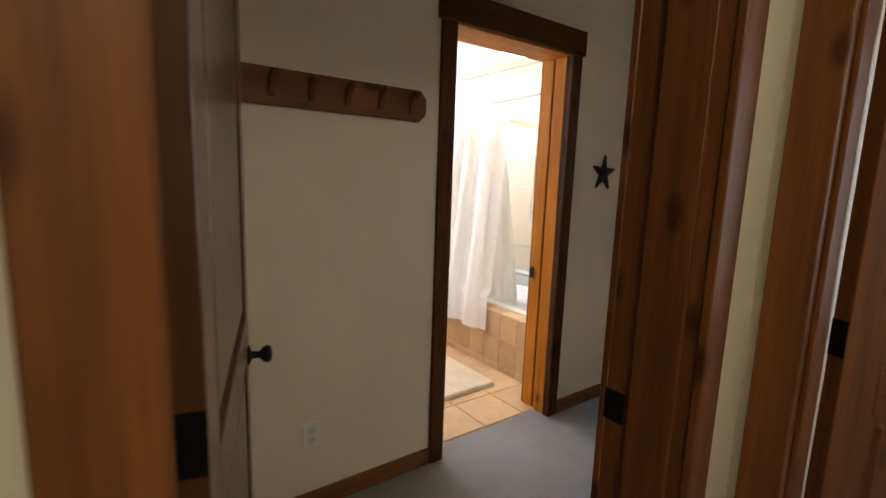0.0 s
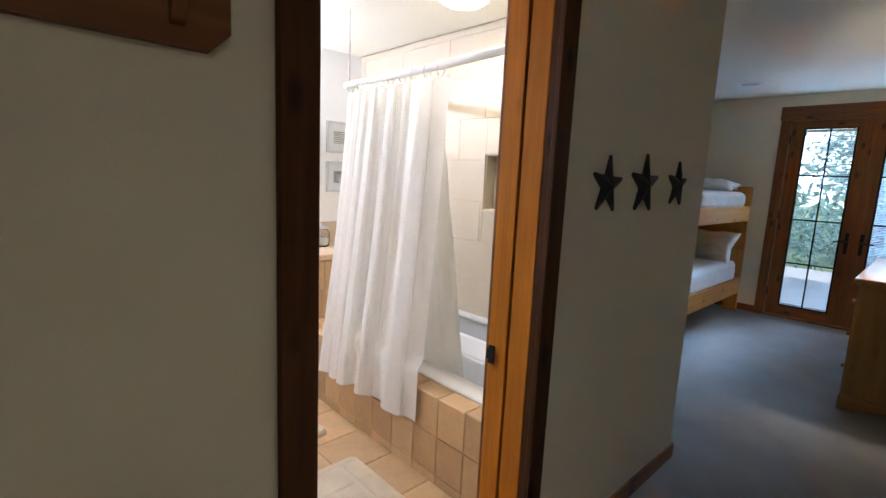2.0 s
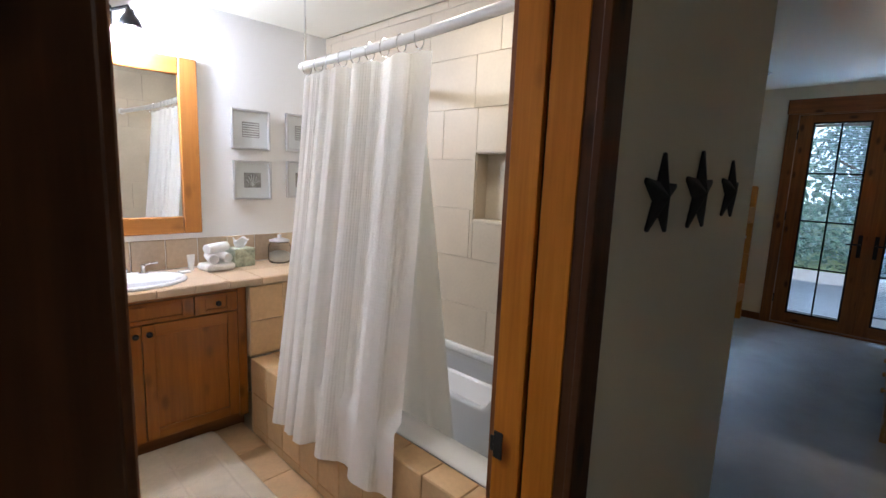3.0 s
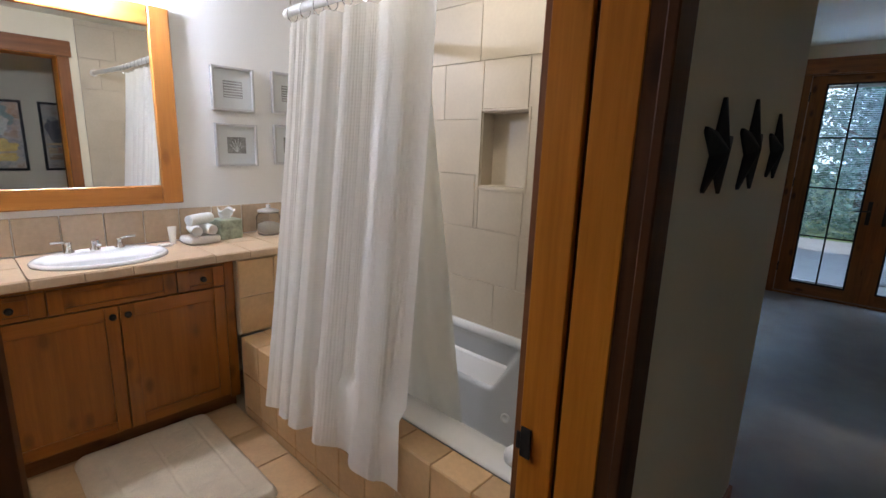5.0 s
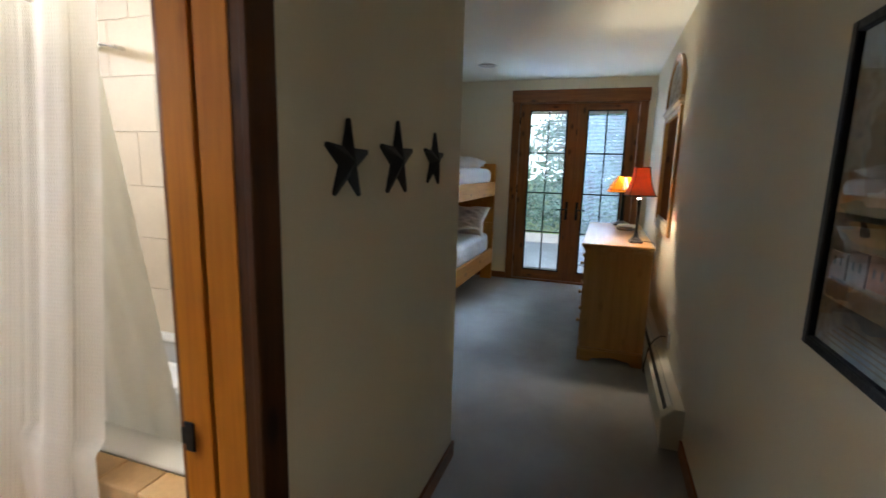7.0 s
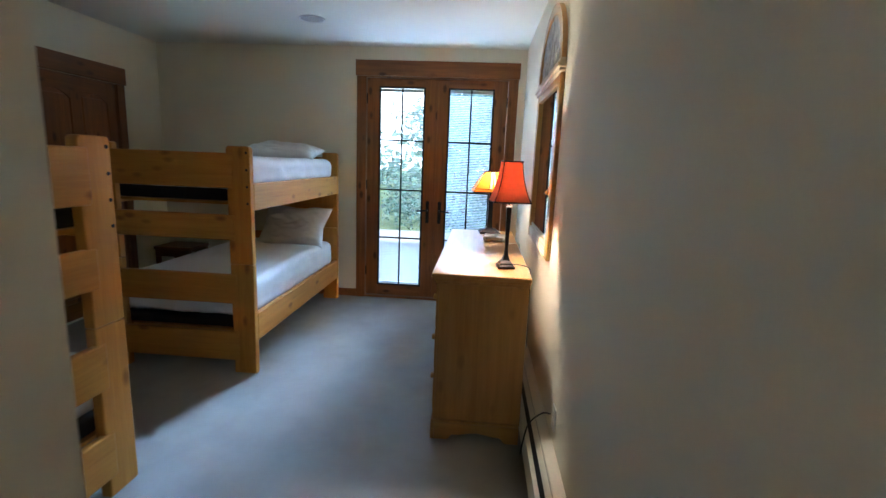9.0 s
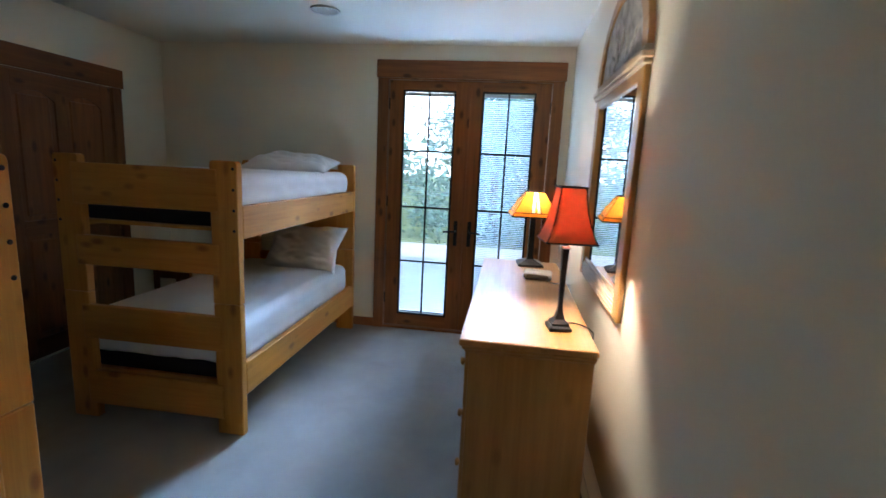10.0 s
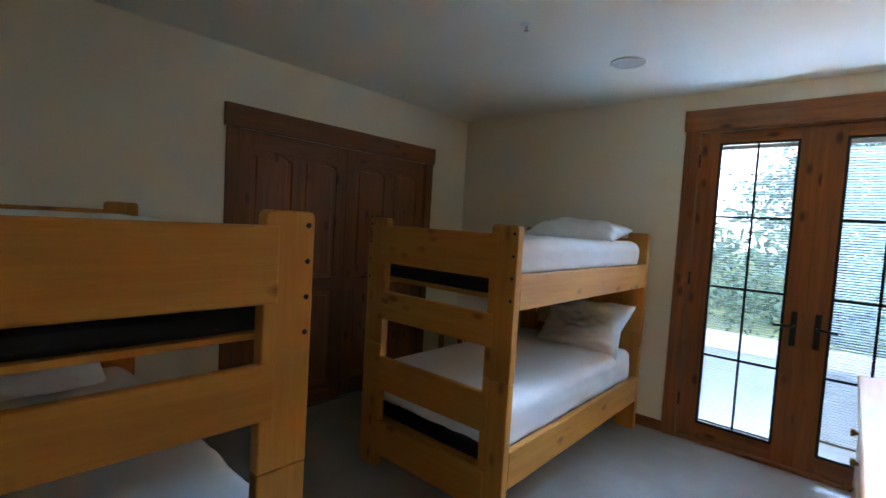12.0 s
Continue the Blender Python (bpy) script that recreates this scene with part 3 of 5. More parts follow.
def bedding(m, which):
    for z0, z1, where in ((0.384, 0.65, "lower"), (1.284, 1.505, "upper")):
        ob = part("mattress", soft_block(0.058, 0.047, z0, 1.872, 1.058, z1, 0.075, 0.014, z0 * 9 + which, 44), LINEN, None, smooth=True)
        ob.matrix_world = m
        tagged(ob, "mattress made up in white sheets on the %s bunk" % where, "mattress", "bunk mattresses")


def pillow(m, seed, label, size=(0.52, 0.72, 0.20)):
    ob = part("pillow", pillow_shape(*size, seed), PILLOW, None, smooth=True)
    ob.matrix_world = m
    tagged(ob, label, "pillow", "bunk pillows")


M2 = pose(5.885, 2.585, 0)
M1 = pose(4.785, 2.63, 0, 0, 0, 88.6)
bed = bunk_bed(M2)
copy_thing(bed, M1)
bedding(M2, 0.0)
bedding(M1, 5.0)
pillow(M2 @ pose(1.58, 0.46, 1.545, 0, -10, 4), 1.0, "white pillow on the upper bunk", (0.52, 0.74, 0.17))
pillow(M2 @ pose(1.70, 0.40, 0.80, 0, -52, -3), 4.0, "crumpled white pillow leaning on the lower bunk's headboard", (0.50, 0.72, 0.19))
pillow(M1 @ pose(1.68, 0.55, 0.79, 0, -52, 2), 9.0, "crumpled white pillow leaning on the lower bunk's headboard", (0.50, 0.72, 0.19))


def dresser():
    d = thing("dresser", "honey pine dresser with a moulded top", "dresser", pose(5.27, 0.79, 0))
    L, D, H = 1.70, 0.522, 0.952
    part("top", boxes((0, 0, H - 0.028, L, D, H), bevel=0.008, seg=3), DRESS["x"], d)
    part("cornice", boxes((0.012, 0.004, H - 0.045, L - 0.012, D - 0.012, H - 0.0285), (0.022, 0.006, H - 0.06, L - 0.022, D - 0.022, H - 0.0455), bevel=0.004), DRESS["x"], d)
    part("side_panel", boxes((0.035, 0.008, 0.10, 0.057, D - 0.04, H - 0.0605), bevel=0.002), DRESS["z"], d)
    part("side_panel", boxes((L - 0.057, 0.008, 0.10, L - 0.035, D - 0.04, H - 0.0605), bevel=0.002), DRESS["z"], d)
    part("back_panel", boxes((0.058, 0.008, 0.10, L - 0.058, 0.02, H - 0.0605)), DRESS["x"], d)
    part("face_frame", boxes((0.035, D - 0.0395, 0.10, 0.075, D - 0.03, H - 0.0605), (L - 0.075, D - 0.0395, 0.10, L - 0.035, D - 0.03, H - 0.0605),
                             (0.0755, D - 0.0395, 0.10, L - 0.0755, D - 0.031, 0.13), (0.0755, D - 0.0395, H - 0.08, L - 0.0755, D - 0.031, H - 0.0605)), DRESS["z"], d)
    rows, cols = 3, 2
    w, h = (L - 0.16) / cols, (H - 0.08 - 0.13) / rows
    for r in range(rows):
        for c in range(cols):
            x0, z0 = 0.08 + c * w, 0.13 + r * h
            dr = part("drawer", boxes((x0 + 0.006, D - 0.05, z0 + 0.006, x0 + w - 0.006, D - 0.022, z0 + h - 0.006), bevel=0.004), DRESS["x"], d)
            for k in (0.25, 0.75):
                part("knob", turned([(0.009, 0), (0.008, 0.012), (0.018, 0.02), (0.016, 0.03), (0, 0.033)], 14, pose(x0 + k * w, D - 0.022, z0 + h / 2, -90, 0, 0)), DRESS["z"], dr, "", True)
    # plinth with a scalloped cut-out on each side
    def apron(n, length, thick=0.02):
        low = []
        for i in range(n + 1):
            u = i / n
            k = 0.0 if u < 0.16 or u > 0.84 else 0.04 * min(1.0, (0.5 - abs(u - 0.5) - 0.16) / 0.05) + 0.008 * math.cos((u - 0.5) * 4 * math.pi)
            low.append((u * length, max(0.0, k)))
        bm = bmesh.new()
        f = [bm.verts.new((x, 0, z)) for x, z in low] + [bm.verts.new((x, 0, 0.0975)) for x, _ in reversed(low)]
        g = [bm.verts.new((v.co.x, thick, v.co.z)) for v in f]
        m = len(low)
        for i in range(n):
            bm.faces.new((f[i], f[i + 1], f[2 * m - 2 - i], f[2 * m - 1 - i]))
            bm.faces.new((g[i + 1], g[i], g[2 * m - 1 - i], g[2 * m - 2 - i]))
        for i in range(2 * m):
            j = (i + 1) % (2 * m)
            bm.faces.new((f[j], f[i], g[i], g[j]))
        return bm
    for x in (0.035, L - 0.015):
        bm = apron(40, D - 0.055)
        bm.transform(pose(x, 0.012, 0, 0, 0, 90))
        part("plinth", bm, DRESS["y"], d)
    bm = apron(80, L - 0.03)
    bm.transform(pose(0.015, D - 0.042, 0))
    part("plinth", bm, DRESS["x"], d)
    part("plinth_cap", boxes((0.018, 0.012, 0.098, L - 0.018, D - 0.022, 0.112), bevel=0.005, seg=2), DRESS["x"], d)
    return d


dresser()


def square_sweep(profile, bend=None):
    """A four-sided shade or base: half-widths by height."""
    bm = bmesh.new()
    rings = [[bm.verts.new((sx * r, sy * r, z)) for sx, sy in ((-1, -1), (1, -1), (1, 1), (-1, 1))] for r, z in profile]
    for a, b in zip(rings, rings[1:]):
        for i in range(4):
            bm.faces.new((a[i], a[(i + 1) % 4], b[(i + 1) % 4], b[i]))
    return bm, rings


def lamp_foot(d, top):
    bm, r = square_sweep([(0.046, 0), (0.046, 0.014), (0.040, 0.02), (0.035, 0.022), (0.035, 0.03), (0.020, 0.045), (0.011, 0.075), (0.008, 0.11), (0.013, top - 0.1), (0.015, top - 0.085), (0.010, top - 0.075)])
    bm.faces.new(list(reversed(r[0])))
    bm.faces.new(r[-1])
    part("base", bm, BLACK, d, "dark bronze square base")
    part("collar", boxes((-0.017, -0.017, top - 0.092, 0.017, 0.017, top - 0.08), bevel=0.003), CHROME, d, "bright metal collar")
    part("neck", turned([(0.008, top - 0.08), (0.008, top + 0.02), (0.015, top + 0.02), (0.015, top + 0.06)], 12), BLACK, d)


def red_lamp(m):
    d = thing("table_lamp", "lit table lamp with a red bell-shaped shade on the dresser", "lamp", m)
    lamp_foot(d, 0.43)
    prof = [(0.102, 0.372), (0.091, 0.395), (0.076, 0.44), (0.064, 0.49), (0.057, 0.54), (0.052, 0.585)]
    bm, r = square_sweep(prof)
    es = [e for e in bm.edges if abs(e.verts[0].co.z - e.verts[1].co.z) > 0.01]
    bmesh.ops.bevel(bm, geom=es, offset=0.016, segments=3, affect="EDGES", profile=0.5)
    bmesh.ops.solidify(bm, geom=bm.faces[:], thickness=0.0015)
    sh = part("shade", bm, REDSHADE, d, "red cloth shade")
    for rr, z in ((0.103, 0.372), (0.053, 0.587)):
        pts = [(-rr, -rr, z), (rr, -rr, z), (rr, rr, z), (-rr, rr, z), (-rr, -rr, z)]
        part("trim_band", tube([(x * 0.96, y * 0.96, q) for x, y, q in pts], 0.004), BLACK, sh, "black shade trim")
    for sx, sy in ((-1, -1), (1, -1), (1, 1), (-1, 1)):
        part("rib", tube([(sx * (q - 0.0035), sy * (q - 0.0035), z) for q, z in prof], 0.0025), BLACK, sh, "black shade rib")
    return d


def amber_lamp(m):
    d = thing("table_lamp", "lit table lamp with an amber stained-glass shade on the dresser", "lamp", m)
    bm, r = square_sweep([(0.085, 0), (0.085, 0.014), (0.07, 0.022), (0.055, 0.03), (0.024, 0.045), (0.02, 0.06), (0.017, 0.33), (0.022, 0.335), (0.022, 0.345)])
    bm.faces.new(list(reversed(r[0])))
    bm.faces.new(r[-1])
    part("base", bm, BLACK, d, "dark bronze square base")
    part("neck", turned([(0.008, 0.345), (0.008, 0.40), (0.015, 0.40), (0.015, 0.43)], 12), BLACK, d)
    sh = part("shade_frame", tube([(-0.058, -0.058, 0.508), (0.058, -0.058, 0.508), (0.058, 0.058, 0.508), (-0.058, 0.058, 0.508), (-0.058, -0.058, 0.508)], 0.004), BLACK, d, "black leaded shade frame")
    lo, hi, z0, z1, zb = 0.158, 0.058, 0.345, 0.508, 0.37
    part("lead", tube([(-lo, -lo, z0), (lo, -lo, z0), (lo, lo, z0), (-lo, lo, z0), (-lo, -lo, z0)], 0.004), BLACK, sh)
    for k in range(4):
        mt = pose(0, 0, 0, 0, 0, 90 * k)
        q = (zb - z0) / (z1 - z0)
        band = lo + (hi - lo) * q
        def pane(u0, u1, a, b, za, zz, mat, nm):
            bm = bmesh.new()
            vs = [bm.verts.new(p) for p in ((u0 * a, -a, za), (u1 * a, -a, za), (u1 * b, -b, zz), (u0 * b, -b, zz))]
            bm.faces.new(vs)
            bmesh.ops.solidify(bm, geom=bm.faces[:], thickness=0.002)
            bm.transform(mt)
            part(nm, bm, mat, sh)
        for u0, u1, mat in ((-1, -0.22, AMBER), (-0.22, -0.06, WHITEGLASS), (-0.06, 0.06, AMBER), (0.06, 0.22, WHITEGLASS), (0.22, 1, AMBER)):
            pane(u0, u1, band, hi, zb, z1, mat, "glass_piece")
        for u0, u1 in ((-1, -0.33), (-0.33, 0.33), (0.33, 1)):
            pane(u0, u1, lo, band, z0, zb, AMBER, "glass_piece")
        for pts in ([(-lo, -lo, z0), (-hi, -hi, z1)], [(-band, -band, zb), (band, -band, zb)], [(-0.22 * band, -band, zb), (-0.22 * hi, -hi, z1)], [(0.22 * band, -band, zb), (0.22 * hi, -hi, z1)]):
            bm = tube(pts, 0.003, 6)
            bm.transform(mt)
            part("lead", bm, BLACK, sh)
    return d


red_lamp(pose(5.50, 0.92, 0.953, 0, 0, 8))
amber_lamp(pose(6.83, 0.99, 0.953, 0, 0, 5))

# mirror with an arched top over the dresser
def wall_mirror():
    d = thing("wall_mirror", "honey pine mirror with an arched panel over the dresser", "mirror", pose(5.95, YW, 0))
    w, z0, z1, top = 0.495, 1.01, 2.0, 2.45
    part("frame_side", boxes((-w, 0.002, z0, -w + 0.085, 0.026, z1), bevel=0.004), DRESS["z"], d)
    part("frame_side", boxes((w - 0.085, 0.002, z0, w, 0.026, z1), bevel=0.004), DRESS["z"], d)
    part("frame_rail", boxes((-w + 0.085, 0.002, z0, w - 0.085, 0.024, z0 + 0.085), (-w + 0.085, 0.0025, z0 + 0.086, w - 0.085, 0.016, z0 + 0.11), bevel=0.004), MOULD, d, "moulded rail, pale with painted sheen")
    for k in range(4):
        part("bead", tube([(-w + 0.086, 0.0245, z0 + 0.012 + 0.018 * k), (w - 0.086, 0.0245, z0 + 0.012 + 0.018 * k)], 0.005, 8), MOULD, d, "", True)
    part("frame_rail", boxes((-w + 0.085, 0.002, z1 - 0.05, w - 0.085, 0.024, z1), bevel=0.004), DRESS["x"], d)
    part("cornice", boxes((-w - 0.01, 0.002, z1, w + 0.01, 0.036, z1 + 0.02), (-w - 0.02, 0.002, z1 + 0.0205, w + 0.02, 0.046, z1 + 0.045), (-w - 0.008, 0.002, z1 + 0.0455, w + 0.008, 0.034, z1 + 0.07), bevel=0.004), MOULD, d, "moulded cornice, pale with painted sheen")
    part("mirror_glass", boxes((-w + 0.08, 0.004, z0 + 0.08, w - 0.08, 0.010, z1 - 0.045)), MIRROR, d, "plain mirror glass")
    # arch
    n, zb = 28, z1 + 0.07
    def arc(r):
        k = (top - zb) / w
        return [(r * math.cos(math.pi * i / n), zb + (r * k if r > 0.4 else r * k) * math.sin(math.pi * i / n)) for i in range(n + 1)]
    bm = bmesh.new()
    o, q = arc(w), arc(w - 0.075)
    vo = [bm.verts.new((x, 0.002, z)) for x, z in o]
    vi = [bm.verts.new((x, 0.002, z)) for x, z in q]
    for i in range(n):
        bm.faces.new((vo[i], vo[i + 1], vi[i + 1], vi[i]))
    bmesh.ops.recalc_face_normals(bm, faces=bm.faces)
    g = bmesh.ops.extrude_face_region(bm, geom=bm.faces[:])
    for v in g["geom"]:
        if isinstance(v, bmesh.types.BMVert):
            v.co.y = 0.028
    bmesh.ops.recalc_face_normals(bm, faces=bm.faces)
    part("arch", bm, DRESS["x"], d)
    def panel_pt(u, v):
        x, z = arc(w - 0.07)[round(u * n)]
        h = (z - zb) * v
        relief = 0.004 * math.sin(x * 46) * math.sin(h * 52 + 1.0) + 0.003 * math.sin(x * 23 + h * 31)
        return Vector((x, 0.017 + relief, zb + h))
    bm = sheet(panel_pt, n, 16)
    bmesh.ops.recalc_face_normals(bm, faces=bm.faces)
    part("arch_panel", bm, ARCHPIC, d, "grey carved arch panel", True)
    for i in range(5):
        a = math.pi * (i + 1) / 6
        part("carved_leaf", turned([(0.0, 0), (0.03, 0.05), (0.035, 0.1), (0.02, 0.17), (0.0, 0.22)], 8, pose(0.10 * math.cos(a), 0.018, zb + 0.02, 0, 0, 0) @ pose(0, 0, 0, 0, 90 - math.degrees(a), 0) @ Matrix.Diagonal((1, 0.16, 1, 1))), ARCHPIC, d, "", True)


# Pale base colour paints in the whitish reflection on the mouldings.
MOULD = rough_mat("sheen_pale_moulding", (0.50, 0.38, 0.24), 0.28, 0.15, 6.0, 60.0, 0.05)
ARCHPIC = rough_mat("grey_relief_panel", (0.34, 0.32, 0.28), 0.5, 0.7, 14.0, 40.0, 0.5, 0.2)
wall_mirror()

# ---- bathroom ----
grout = structure("floor_bath", boxes((0.95, 1.93, -0.12, 3.28, 4.45, 0.002), (1.47, YS + 0.09, -0.12, 2.275, 1.93, 0.002)), GROUT, "sandy grout under honey stone floor tiles", "floor")
wetwall = structure("wall_tub_tile", boxes((3.29, YB, 0, 3.42, 4.45, 1.31), (3.29, YB, 1.66, 3.42, 4.45, 2.459), (3.29, 3.0, 1.31, 3.42, 4.45, 1.66), (3.29, YB, 1.31, 3.42, 2.74, 1.66), (3.385, 2.74, 1.31, 3.42, 3.0, 1.66)),
                    PALEGROUT, "cream tiled wall over the tub with a niche", "wall")
deck = tagged(thing("tub_surround", "tiled tub surround of honey stone", "tub surround"), kind="structure")
part("core", boxes((2.488, YB, 0, 2.60, 3.95, 0.448), (2.60, YB, 0, 2.70, 3.95, 0.05), (2.60, 3.725, 0.05, 3.289, 3.95, 0.448), (2.60, YB, 0.05, 3.289, 2.058, 0.448)), GROUT, deck, "sandy grout bed")


def bathtub():
    d = thing("bathtub", "white bathtub set in a tiled surround", "bathtub", pose(2.60, 2.06, 0))
    W, L, H = 0.688, 1.66, 0.468
    bm = bmesh.new()
    def ring(x0, y0, x1, y1, z, r, n=6):
        out = []
        for cx, cy, a in ((x1 - r, y1 - r, 0), (x0 + r, y1 - r, 90), (x0 + r, y0 + r, 180), (x1 - r, y0 + r, 270)):
            for k in range(n + 1):
                t = radians(a + 90 * k / n)
                out.append(bm.verts.new((cx + r * math.cos(t), cy + r * math.sin(t), z)))
        return out
    rings = [ring(0, 0, W, L, 0.455, 0.02), ring(0, 0, W, L, H - 0.008, 0.02), ring(0.01, 0.01, W - 0.01, L - 0.01, H, 0.02), ring(0.125, 0.10, W - 0.05, L - 0.09, H, 0.10),
             ring(0.135, 0.11, W - 0.06, L - 0.10, H - 0.015, 0.10), ring(0.16, 0.17, W - 0.09, L - 0.22, 0.12, 0.12), ring(0.20, 0.22, W - 0.13, L - 0.28, 0.08, 0.10)]
    for a, b in zip(rings, rings[1:]):
        for i in range(len(a)):
            j = (i + 1) % len(a)
            bm.faces.new((a[i], a[j], b[j], b[i]))
    bm.faces.new(rings[-1])
    bmesh.ops.recalc_face_normals(bm, faces=bm.faces)
    part("shell", bm, PORC, d, "", True)
    def moulded(u, v):
        y, z = 0.09 + (L - 0.19) * u, 0.10 + 0.51 * v
        edge = 0.72 - 0.6 * (z - 0.34)
        k = min(1.0, max(0.0, (y - edge) / 0.035)) * min(1.0, max(0.0, (z - 0.33) / 0.03)) * min(1.0, max(0.0, (0.585 - z) / 0.02))
        k = k * k * (3 - 2 * k)
        lip = min(1.0, max(0.0, (0.61 - z) / 0.012)) ** 0.5
        return Vector((W - 0.035 - 0.028 * lip - 0.05 * (1 - v) + 0.032 * k, y, z))
    part("back_wall", sheet(moulded, 110, 70, 0.004), PORC, d, "moulded white backrest wall", True)
    part("back_flange", boxes((W - 0.037, 0.02, H + 0.001, W - 0.004, L - 0.02, 0.611), bevel=0.006, seg=2), PORC, d, "", True)
    part("jet", turned([(0.0, 0), (0.018, 0.0), (0.026, 0.004), (0.026, 0.007), (0.016, 0.009), (0.012, 0.004), (0.0, 0.004)], 20, pose(W - 0.10, 0.625, 0.235, 0, -82, 0)), PLASTIC, d, "white jet ring", True)
    return d


bathtub()


def vanity():
    d = thing("vanity_cabinet", "knotty orange-brown wooden vanity cabinet with black knobs", "cabinet", pose(1.44, 4.0, 0))
    L, D, H = 1.05, 0.449, 0.875
    part("body", boxes((0, 0.02, 0.10, L, D, 0.74), (0, 0.02, 0.74, 0.21, D, H), (L - 0.21, 0.02, 0.74, L, D, H), (0.21, 0.02, 0.74, L - 0.21, 0.03, H)), VAN["z"], d)
    part("toe_kick", boxes((0.0, 0.07, 0, L, D, 0.0995)), DARKD["x"], d, "dark toe kick")
    for x0, x1 in ((0, 0.05), (L - 0.05, L)):
        part("stile", boxes((x0, 0.0, 0.09, x1, 0.0195, H), bevel=0.002), VAN["z"], d)
    part("rail", boxes((0.0505, 0.002, H - 0.022, L - 0.0505, 0.0195, H)), VAN["x"], d)
    def front(x0, x1, z0, z1, name, kx, kz):
        lo, hi = (0.055, 0.065) if z1 - z0 > 0.3 else (0.022, 0.022)
        f = part(name, boxes((x0 + 0.05, 0.008, z0 + 0.018, x1 - 0.05, 0.018, z1 - 0.018)), VAN["z"], d)
        for q in (x0, x1 - 0.055):
            part("stile", boxes((q, -0.002, z0, q + 0.055, 0.019, z1), bevel=0.002), VAN["z"], f)
        for q0, q1 in ((z0, z0 + lo), (z1 - hi, z1)):
            part("rail", boxes((x0 + 0.0552, -0.002, q0, x1 - 0.0552, 0.019, q1), bevel=0.002), VAN["x"], f)
        if kx is not None:
            part("knob", turned([(0.009, 0), (0.007, 0.012), (0.015, 0.018), (0.014, 0.026), (0, 0.030)], 14, pose(kx, -0.002, kz, 90, 0, 0)), BLACK, f, "black knob", True)
    mid = 0.5 * L
    front(0.053, mid - 0.002, 0.115, 0.735, "door", mid - 0.03, 0.69)
    front(mid + 0.002, L - 0.053, 0.115, 0.735, "door", mid + 0.03, 0.69)
    front(0.053, 0.275, 0.742, 0.85, "drawer", 0.16, 0.796)
    front(0.28, L - 0.28, 0.742, 0.85, "false_front", None, None)
    front(L - 0.275, L - 0.053, 0.742, 0.85, "drawer", L - 0.16, 0.796)


vanity()
counter = tagged(part("countertop", boxes((0.951, 3.952, 0.876, 1.669, 4.449, 0.912), (2.383, 3.952, 0.876, 3.289, 4.449, 0.912)), GROUT), "tiled honey stone countertop", "countertop")
part("end_wall", boxes((2.495, 3.97, 0.449, 3.289, 4.449, 0.875)), GROUT, deck, "sandy grout bed")

# curtain, its rod and liner
def smooth_path(pts, n=8):
    out = []
    P = [Vector(p) for p in pts]
    P = [2 * P[0] - P[1]] + P + [2 * P[-1] - P[-2]]
    for i in range(1, len(P) - 2):
        for k in range(n):
            t = k / n
            out.append(0.5 * (2 * P[i] + (P[i + 1] - P[i - 1]) * t + (2 * P[i - 1] - 5 * P[i] + 4 * P[i + 1] - P[i + 2]) * t * t + (3 * P[i] - P[i - 1] - 3 * P[i + 1] + P[i + 2]) * t ** 3))
    return out + [P[-2]]


rod = thing("curtain_rod", "white bowed shower curtain rod hung from the ceiling", "curtain rod")
part("bar", tube(smooth_path([(2.53, YB + 0.002, 2.03), (2.57, 2.4, 2.03), (2.60, 2.8, 2.03), (2.605, 3.2, 2.03), (2.60, 3.52, 2.03), (2.64, 3.585, 2.03), (2.72, 3.60, 2.03), (3.289, 3.60, 2.03)]), 0.019, 10), PLASTIC, rod, "", True)
part("hanger", tube([(2.605, 3.53, 2.04), (2.605, 3.53, 2.459)], 0.005), CHROME, rod, "thin metal hanger rod")
part("flange", turned([(0.035, 0), (0.035, 0.008), (0.02, 0.02), (0, 0.02)], 16, pose(2.53, YB, 2.03, -90, 0, 0)), PLASTIC, rod, "", True)


def curtain_pt(u, v):
    w = u + 0.02 * math.sin(u * 9)
    y = 3.10 + (2.665 + 0.885 * u - 3.10) * (1 + 0.05 * (1 - v))
    ph = 2 * math.pi * (7.4 * w + 2.4 * (1 - w) ** 3)
    amp = 0.028 + 0.011 * math.sin(u * 11 + 1.3)
    s = math.sin(ph + 0.5 * math.sin(ph * 0.37))
    fold = amp * (s * abs(s) ** -0.3 if abs(s) > 1e-3 else 0.0) + 0.005 * math.sin(ph * 2.3 + 1.0) + 0.010 * math.sin(u * 5.5)
    fold += 0.0025 * math.sin(ph * 4.1 + 2 * math.sin(u * 7)) * (0.3 + 0.7 * v)
    fold *= 0.75 + 0.55 * (1 - v)
    fold += 0.0007 * math.sin(2 * math.pi * 88 * u)
    lean = -0.17 * (1 - v) ** 1.15
    z = 0.285 + 1.70 * v + 0.012 * abs(math.sin(u * math.pi * 9)) * v ** 12 - 0.012 * v ** 12
    x = 2.60 + lean + fold
    if z < 0.56:
        x = min(x, 2.455 + 0.25 * (x - 2.455)) if x > 2.455 else x
        x = min(x, 2.468)
    return Vector((x, y + 0.012 * math.cos(ph) * (1.2 - v), z))


